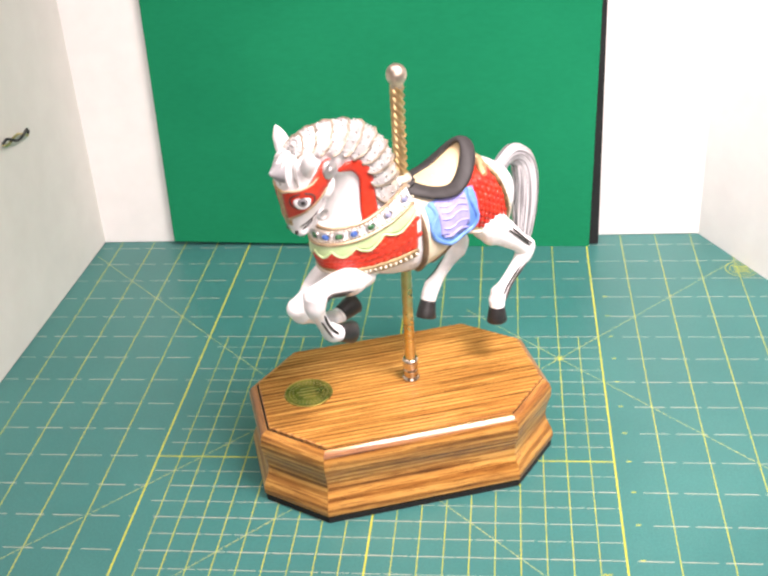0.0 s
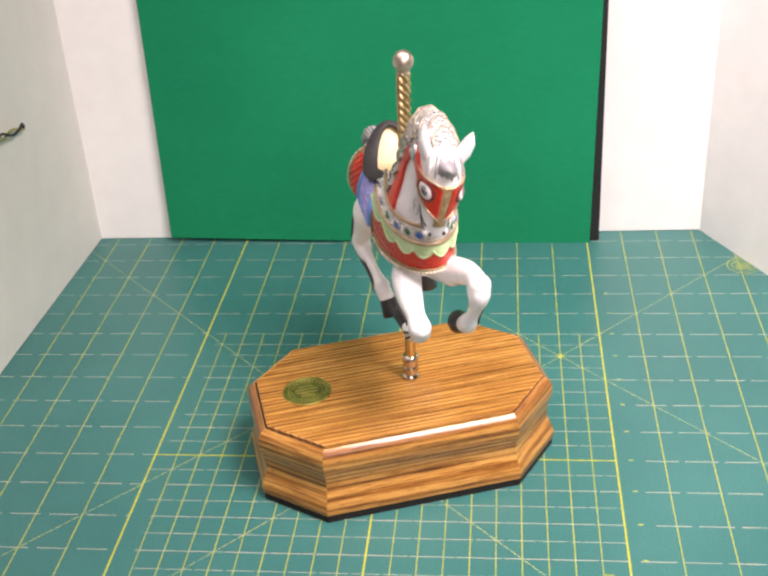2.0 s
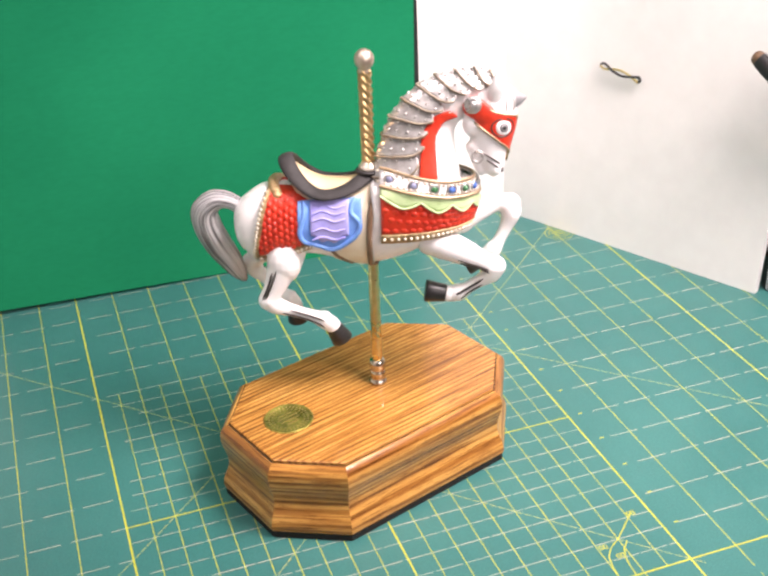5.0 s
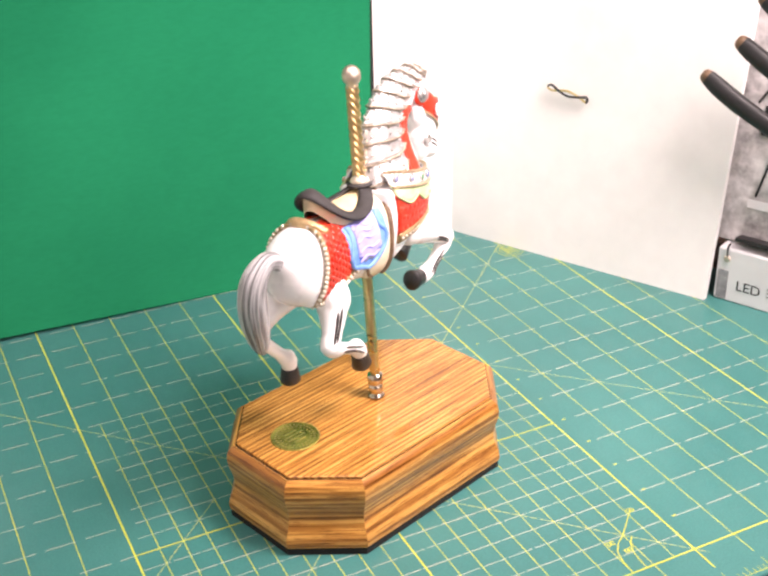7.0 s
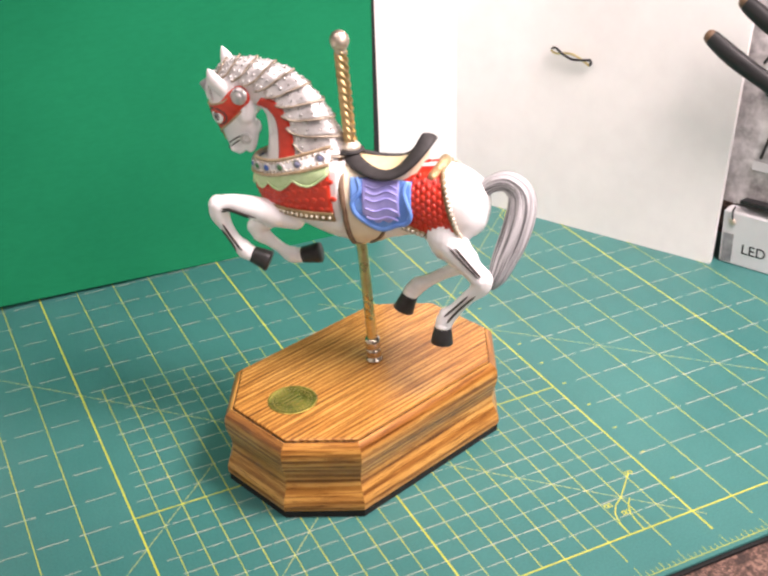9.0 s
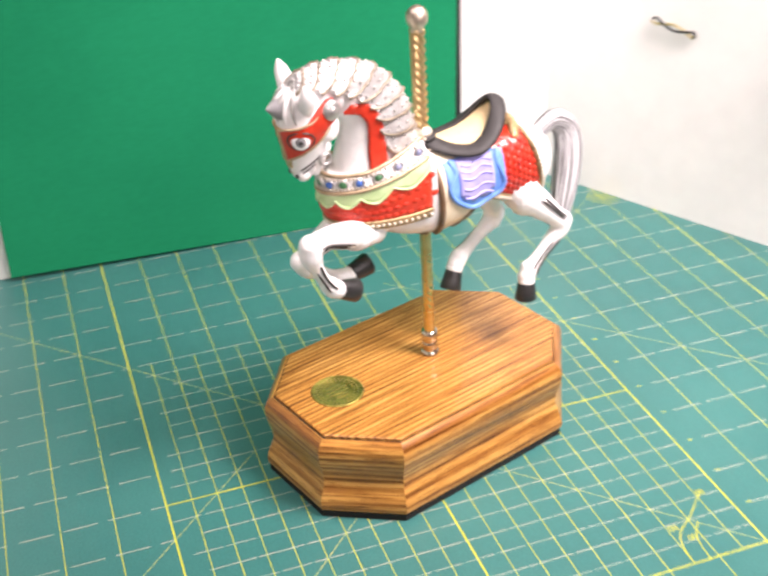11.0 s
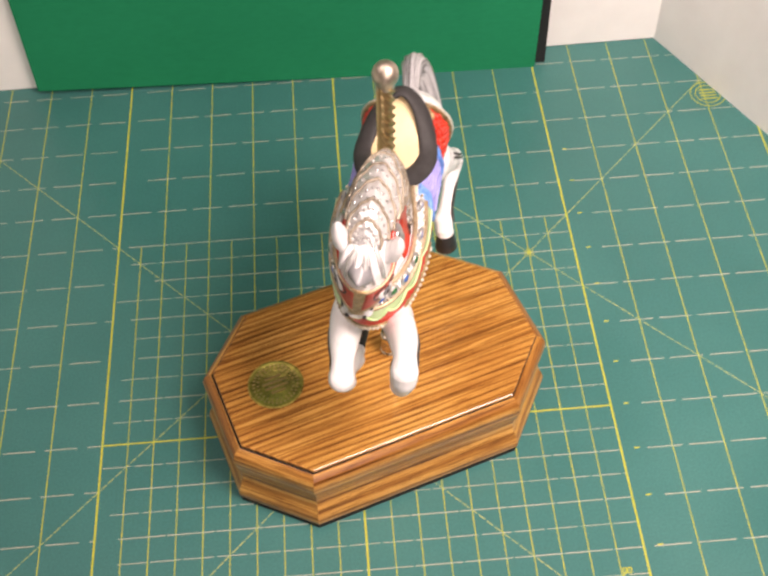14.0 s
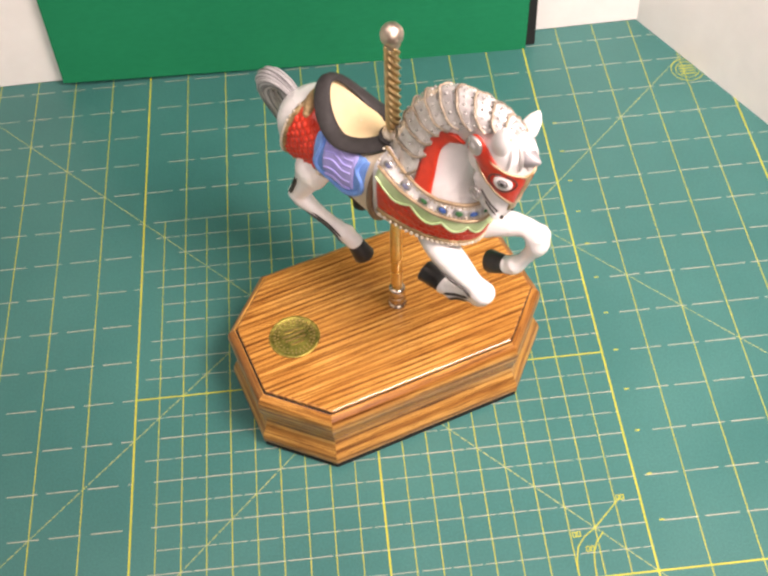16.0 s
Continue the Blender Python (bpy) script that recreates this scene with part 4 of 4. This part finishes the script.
        for row, x in enumerate(np.linspace(-54, -32, 9)):
            for z in np.arange(84 + (row % 2) * 1.8, 113, 3.6):
                if low(x) + 3.6 < z < top(x) - 0.5:
                    p, n = torso_side(x, z, 0.9)
                    if s < 0:
                        p, n = mirrored(p), mirrored(n)
                    ball(p, (1.35, 1.9, 0.85), quilt, 8, Vector(n).to_track_quat("Z", "Y").to_matrix().to_4x4())
        part("quilting", quilt, RED, cloth, "raised red scales")
        band = bmesh.new()
        trunk_sheet(band, s, cols, lambda x: low(x) + 3.8, low, 1.9, 4)
        part("cloth_trim", band, TRIM_DARK, cloth, "beaded antique gold trim")
        rim, beads = [], bmesh.new()
        for z in np.linspace(80, 115.4, 16):
            x = float(np.interp(z, [80, 84, 96, 108, 115.6], [-57.2, -57, -54, -51, -48.4]))
            p, n = torso_side(x, z, 1.2)
            rim.append((*(p if s > 0 else mirrored(p)), 1.7))
        part("rear_trim", rounded_tube([(*p[:3], 1.35) for p in rim], 26, 10), TRIM_DARK, cloth, "antique gold rear trim")
        for x, y, z, r in spline(rim, 18):
            ball((x - 0.9, y + s * 0.7, z), (1.15, 1.15, 1.15), beads, 8)
        for x in np.linspace(-55, -29, 13):
            p, n = torso_side(x, low(x) + 1.9, 2.2)
            ball(p if s > 0 else mirrored(p), (1.2, 1.2, 1.2), beads, 8)
        part("trim_beads", beads, BEAD, cloth, "pale gilt beads")
        # lavender flap with a blue border
        ftop = between([(-34, 110.0), (-3, 111.5)])
        flow = between([(-34.5, 96), (-33.5, 92.5), (-29, 90.5), (-25, 88.5), (-18, 86.5), (-11, 89.5), (-6, 94), (-3.5, 97.5), (-2.2, 103.5)])
        cols = np.linspace(-34.2, -2.6, 28)
        flap = part("saddle_flap", trunk_sheet(None, s, cols, ftop, flow, 2.0, 14), BLUE, horse, "bright blue scalloped saddle flap with lavender panel")
        part("flap_panel", trunk_sheet(None, s, np.linspace(-28.0, -9.0, 18), lambda x: ftop(x) - 0.5, lambda x: flow(x) + 4.6 + 0.9 * math.sin(x * 0.9), 2.7, 12), LAVENDER, flap, "lavender ribbed panel")
        outline = [(-31.5, 109.5), (-30.5, 106), (-32, 101), (-33.6, 96), (-31.5, 91.5), (-25, 89.5), (-18, 87.2), (-11, 90.3), (-5, 95.5), (-3.6, 101), (-7.5, 105), (-7.6, 108), (-6, 111)]
        edge = []
        for x, z in spline(outline, 40):
            p, n = torso_side(x, z, 1.9)
            edge.append((*(p if s > 0 else mirrored(p)), 1.25))
        part("flap_border", rounded_tube(edge, 50, 10), BLUE, flap, "bright blue moulded border")
        ribs = bmesh.new()
        for z in (107.5, 105, 102, 97.5, 93.5):
            line = []
            for x in np.linspace(-27, -11, 8):
                p, n = torso_side(x, z + 0.8 * math.sin(x * 0.5), 2.75)
                line.append((*(p if s > 0 else mirrored(p)), 0.55))
            rounded_tube(line, 14, 8, ribs)
        part("flap_ribs", ribs, LAVENDER, flap, "raised lavender ribs")
        # cream girth panel and brown girth strap
        glow = between([(-19, 82), (-14, 77.8), (-6, 75.4), (1.5, 75.4)])
        gtop = between([(-19, 88), (-14, 118), (1.5, 119)])
        girth = part("girth_panel", trunk_sheet(None, s, np.linspace(-18, 1.5, 16), gtop, glow, 1.3, 16), GIRTH_CREAM, horse, "cream girth panel")
        for pts, r in (([(4.5, 118), (2.2, 108), (1.0, 97), (0.6, 86), (0.2, 77)], 1.5), ([(-18.5, 86), (-14.5, 81), (-9, 77.5)], 1.0)):
            line = []
            for x, z in spline(pts, 16):
                p, n = torso_side(x, z, 1.2)
                line.append((*(p if s > 0 else mirrored(p)), r))
            part("girth_edge", rounded_tube(line, 24, 10), BROWN, girth, "brown girth edging")

    # saddle
    rim, dish = [], []
    for a in np.linspace(0, 2 * math.pi, 41)[:-1]:
        ca, sa = math.cos(a), math.sin(a)
        wide = 13.2 - 2.8 * max(0, ca)
        z = 117.0 + 4.2 * max(0, ca) ** 2 + 12.6 * max(0, -ca) ** 2.0 - 2.8 * sa * sa
        rim.append(np.array([-20.5 + 20.5 * ca, wide * sa, z]))
    rim = np.array(rim)
    mid = np.array([-20.5, 0, 116.2])
    rings = []
    for i, p in enumerate(rim):
        t = rim[(i + 1) % 40] - rim[i - 1]
        out = np.array([p[0] + 20.5, p[1] * 1.6, 0])
        out = out / np.linalg.norm(out)
        up = np.cross(t, out)
        up = up / np.linalg.norm(up) * (1 if np.cross(t, out)[2] > 0 else -1)
        lean = out * 0.9 - np.array([0, 0, 0.28])
        rings.append([p + 4.3 * math.cos(b) * lean + 2.0 * math.sin(b) * (up * 0.8 + out * 0.25) for b in np.linspace(0, 2 * math.pi, 15)[:-1]])
    bm = loft([*rings, rings[0]], caps=False)
    bmesh.ops.remove_doubles(bm, verts=bm.verts, dist=1e-6)
    saddle = part("saddle", bm, BLACK_RIM, horse, "black padded saddle rim with cream seat")
    rings = []
    for f in (1.0, 0.93, 0.86, 0.78, 0.7, 0.6, 0.5, 0.4, 0.3, 0.2, 0.1, 0.02):
        row = []
        for a, p in zip(np.linspace(0, 2 * math.pi, 41)[:-1], rim):
            c = f * math.cos(a)
            row.append((mid[0] + (p[0] - mid[0]) * f, p[1] * f, 117.2 + 4.0 * max(0, c) ** 2 + 12.4 * max(0, -c) ** 2.0 - 2.8 * (f * math.sin(a)) ** 2))
        rings.append(row)
    part("seat", loft([[(x, y, z - 2.5) for x, y, z in rings[0]], *rings], caps=False), CREAM, saddle, "cream leather seat")
    part("saddle_block", loft([[(x * 0.98 - 0.4, y * 0.97, z - d) for x, y, z in rim] for d in (1.5, 5.0, 9.0)], caps=False), GIRTH_CREAM, saddle)
    for s in (1, -1):
        part("pad", ball((-22, s * 6.5, 108.6), (15, 6.0, 3.2), n=16), GIRTH_CREAM, saddle)
    part("rear_roll", rounded_tube([(-44, 11, 112.5, 2.6), (-47, 6, 115.8, 2.8), (-48, 0, 116.8, 2.8), (-47, -6, 115.8, 2.8), (-44, -11, 112.5, 2.6)], 20, 12), GOLD, saddle, "gilt roll behind the saddle")

    # pole
    pole = part("pole", loft(tube_rings([(0, 0, z, 2.95) for z in np.linspace(122, 173, 170)], 30, flute=5, depth=0.20, twist=2 * math.pi * 12.8)), BRASS, horse, "twisted polished brass pole")
    part("lower_pole", loft(tube_rings([(0, 0, z, 2.75) for z in np.linspace(8, 76, 190)], 30, flute=5, depth=0.03, twist=2 * math.pi * 17)), BRASS_DARK, pole, "worn brass lower pole")
    part("knob", lathe([(0.1, 183.2), (1.6, 182.9), (3.2, 181.9), (4.4, 180.2), (4.85, 178.2), (4.6, 176.2), (3.8, 174.6), (2.9, 173.6), (3.1, 172.8), (3.2, 172.0), (2.6, 171.6)], 32), NICKEL, pole, "rounded brass ball finial")
    part("pole_flange", lathe([(2.6, 127.4), (3.3, 127.2), (3.6, 126.2), (4.6, 125.4), (5.1, 124.4), (4.9, 123.2), (3.0, 122.6)], 32), BEAD, pole, "white and gilt flange at the saddle")
    part("flange_ring", lathe([(5.9, 123.4), (6.6, 122.9), (6.5, 121.8), (5.0, 121.4), (3.0, 121.4)], 32), BLACK_RIM, pole, "dark ring under the flange")
    part("belly_ring", lathe([(2.5, 76), (3.4, 76), (3.7, 73.6), (3.2, 71.8), (2.6, 71.6)], 24), BROWN, pole, "dark ring where the pole leaves the belly")
    part("ferrule", lathe([(0.5, 0.1), (4.6, 0.1), (4.9, 1.2), (4.0, 2.2), (3.4, 3.0), (3.9, 4.0), (4.2, 6.2), (3.9, 7.6), (3.4, 8.2), (4.1, 9.0), (4.3, 10.6), (4.2, 13.6), (3.6, 14.4), (2.6, 14.6)], 32), FERRULE, pole, "turned nickel ferrule")
    tilt_head(horse)
    return horse


# ---------------------------------------------------------------- small things round the corner
def build_extras():
    def clip(at, yaw, dark):
        c = new("wire_clip")
        tagged(c, "small twisted wire clip pushed through the board", "clip", group="wire clips")
        c.matrix_world = pose(*at, 0, 0, yaw)
        for s in (1, -1):
            part("wire", rounded_tube([(-17, 0, 2.4 + s * 0.6, 0.8), (-13, -1.2, 2.6 + s * 2.0, 0.9), (-6, -1.5 - s * 0.5, 1.2 - s * 0.3, 0.9), (1, -1.6, 0.2 - s * 1.9, 0.9), (8, -1.6 - s * 0.5, -0.8 - s * 0.2, 0.9), (15, -1.4, -2.0 + s * 2.0, 1.0)], 20, 8), dark if s > 0 else BRASS_DARK, c)
        part("pin", rounded_tube([(15, -1.4, 0.2, 1.0), (16.4, -1.4, -2.0, 1.0), (15, -1.2, -4.0, 1.0)], 10, 8), dark, c)
    clip((0.2662, 0.1985, 0.1265), -62.7, HOOF)
    clip((-0.2445, 0.158, 0.131), 88, INK)

    # carton with the lamp print behind the right board
    carton = new("lamp_carton")
    tagged(carton, "white lamp carton with black LED print", "carton")
    carton.matrix_world = pose(0.3170, 0.0800, -0.0002, 0, 0, -66)
    part("box", box((0.16, 0.07, 0.040), (0.080, 0.036, 0.0202), bevel=0.0008), CARTON, carton, smooth=False)
    part("end_label", box((0.0075, 0.0006, 0.022), (0.0055, 0.0008, 0.0125)), GREY_HORN, carton, "small grey label", False)
    text = bpy.data.curves.new("print", "FONT")
    text.body, text.size, text.extrude = "LED", 0.0105, 0.00005
    ob = new("print", text)
    ob.parent = carton
    ob.matrix_basis = Matrix.Translation((0.0155, 0.0008, 0.0105)) @ Matrix.Rotation(radians(90), 4, "X")
    text.materials.append(INK)
    tagged(ob, "black LED lettering")
    for k in range(3):
        part("print_bar", box((0.022, 0.0003, 0.0010), (0.049, 0.0008, 0.0120 + 0.0028 * k)), GREY_HORN, carton, "small grey printed line", False)
    part("clasp", ball((7.5, -0.3, 33), (2.6, 1.4, 2.6)), NICKEL, carton, "small metal clasp")
    part("clasp_wire", rounded_tube([(7.5, -0.6, 35, 0.7), (7.2, -0.8, 41, 0.7), (8.5, -0.6, 45, 0.7)], 10, 8), INK, carton, "black wire loop")

    panel = new("picture_panel")
    tagged(panel, "grey and white printed picture panel behind the carton", "panel")
    panel.matrix_world = pose(0.3170, 0.0800, 0.0426, 0, 0, -66) @ Matrix.Rotation(radians(-8.5), 4, "X")
    part("sheet", box((0.222, 0.004, 0.24), (0.090, 0.014, 0.1205), bevel=0.0005), GREY_PRINT, panel, smooth=False)
    part("shelf_edge", box((0.19, 0.010, 0.0030), (0.105, 0.006, 0.0055), bevel=0.0005), INK, panel, "thin black ledge", smooth=False)
    for k, (z, h, mat) in enumerate(((0.088, 0.020, INK), (0.030, 0.006, CARTON), (0.148, 0.012, INK))):
        part("printed_band", box((0.19, 0.0006, h), (0.105, 0.0114, z)), mat, panel, "printed band", False)
    for x, z, h, tilt in ((0.020, 0.060, 0.050, 12), (0.034, 0.120, 0.060, -18), (0.012, 0.112, 0.030, 30)):
        part("printed_line", box((0.0016, 0.0006, h), (x, 0.0113, z), turn=Matrix.Rotation(radians(tilt), 4, "Y")), INK, panel, "thin dark printed line", False)
    for k, (z, dx, tip) in enumerate(((0.156, 0.0, 0.0), (0.181, 0.009, 0.018), (0.210, 0.014, 0.028))):
        grip = new("clamp_grip")
        tagged(grip, "black rubber-sleeved bent clamp handle over the board edge", "clamp", group="clamp handles")
        grip.matrix_world = pose(0.2997 + dx, 0.0885 - tip, z, 0, 0, -62)
        part("sleeve", rounded_tube([(0, -4, 7, 5.6), (8, -5, 2, 6.2), (18, -5.5, -4, 6.4), (29, -5.5, -10, 6.2), (42, -5, -17, 6.0), (62, -4, -28, 6.0)], 36, 14, flat=0.7), BLACK_RUBBER, grip)
        part("sleeve_tip", rounded_tube([(-2.2, -4, 8.4, 4.9), (-0.8, -4, 7.5, 5.2)], 6, 14, flat=0.7), BROWN, grip, "worn tan end of the sleeve")
        part("jaw", box((0.05, 0.006, 0.012), (0.065, 0.004, -0.024), turn=Matrix.Rotation(radians(28), 4, "Y"), bevel=0.001), NICKEL, grip, "steel clamp jaw", smooth=False)


build_setting()
build_mat()
build_base()
HORSE = build_horse()
build_extras()

# ---------------------------------------------------------------- what moves
AXIS = (0.0177, 0.0140, 0.0446)
# seconds, heading in degrees, lean of the pole towards x and y in degrees
TURNS = [
    (0, -128.9, 1.4, -2.1), (0.5, -113.8, 0.9, -1.7), (1.5, -80.2, -0.35, -0.6), (2.5, -60.6, -0.95, -0.55), (3, -53.5, -1.1, -0.5), (3.5, -44.8, -1.35, -0.3),
    (4.2, -34.0, -1.65, 0.5), (6.3, 10.2, -2.45, 2.2), (7, 33.2, -1.8, 2.6), (7.5, 58.3, -1.0, 2.3), (8, 90.0, 0.0, 2.4), (8.5, 117.8, 0.8, 3.2), (8.7, 128.5, 1.0, 3.2),
    (10.8, 193.6, 0.3, 0.1), (11, 197.6, 0.35, 0.0), (12, 216.2, 0.5, -0.3), (12.5, 225.5, 0.5, 0.1), (13.5, 245.8, 0.0, 0.6), (14.5, 277.7, -1.0, 1.3), (15, 292.3, -1.4, 1.2), (16, 314.0, -1.85, 0.4),
]


def motions():
    lean = Matrix.Rotation(0.0475, 4, "Y") @ Matrix.Rotation(-0.0268, 4, "X") @ Matrix.Rotation(radians(-4.6), 4, "Z")
    rows = []
    for t, yaw, a, b in TURNS:
        m = Matrix.Translation(AXIS) @ Matrix.Rotation(radians(a), 4, "Y") @ Matrix.Rotation(radians(-b), 4, "X") @ Matrix.Rotation(radians(yaw), 4, "Z") @ lean
        rows.append((t, m))
    walk(HORSE, rows)


motions()
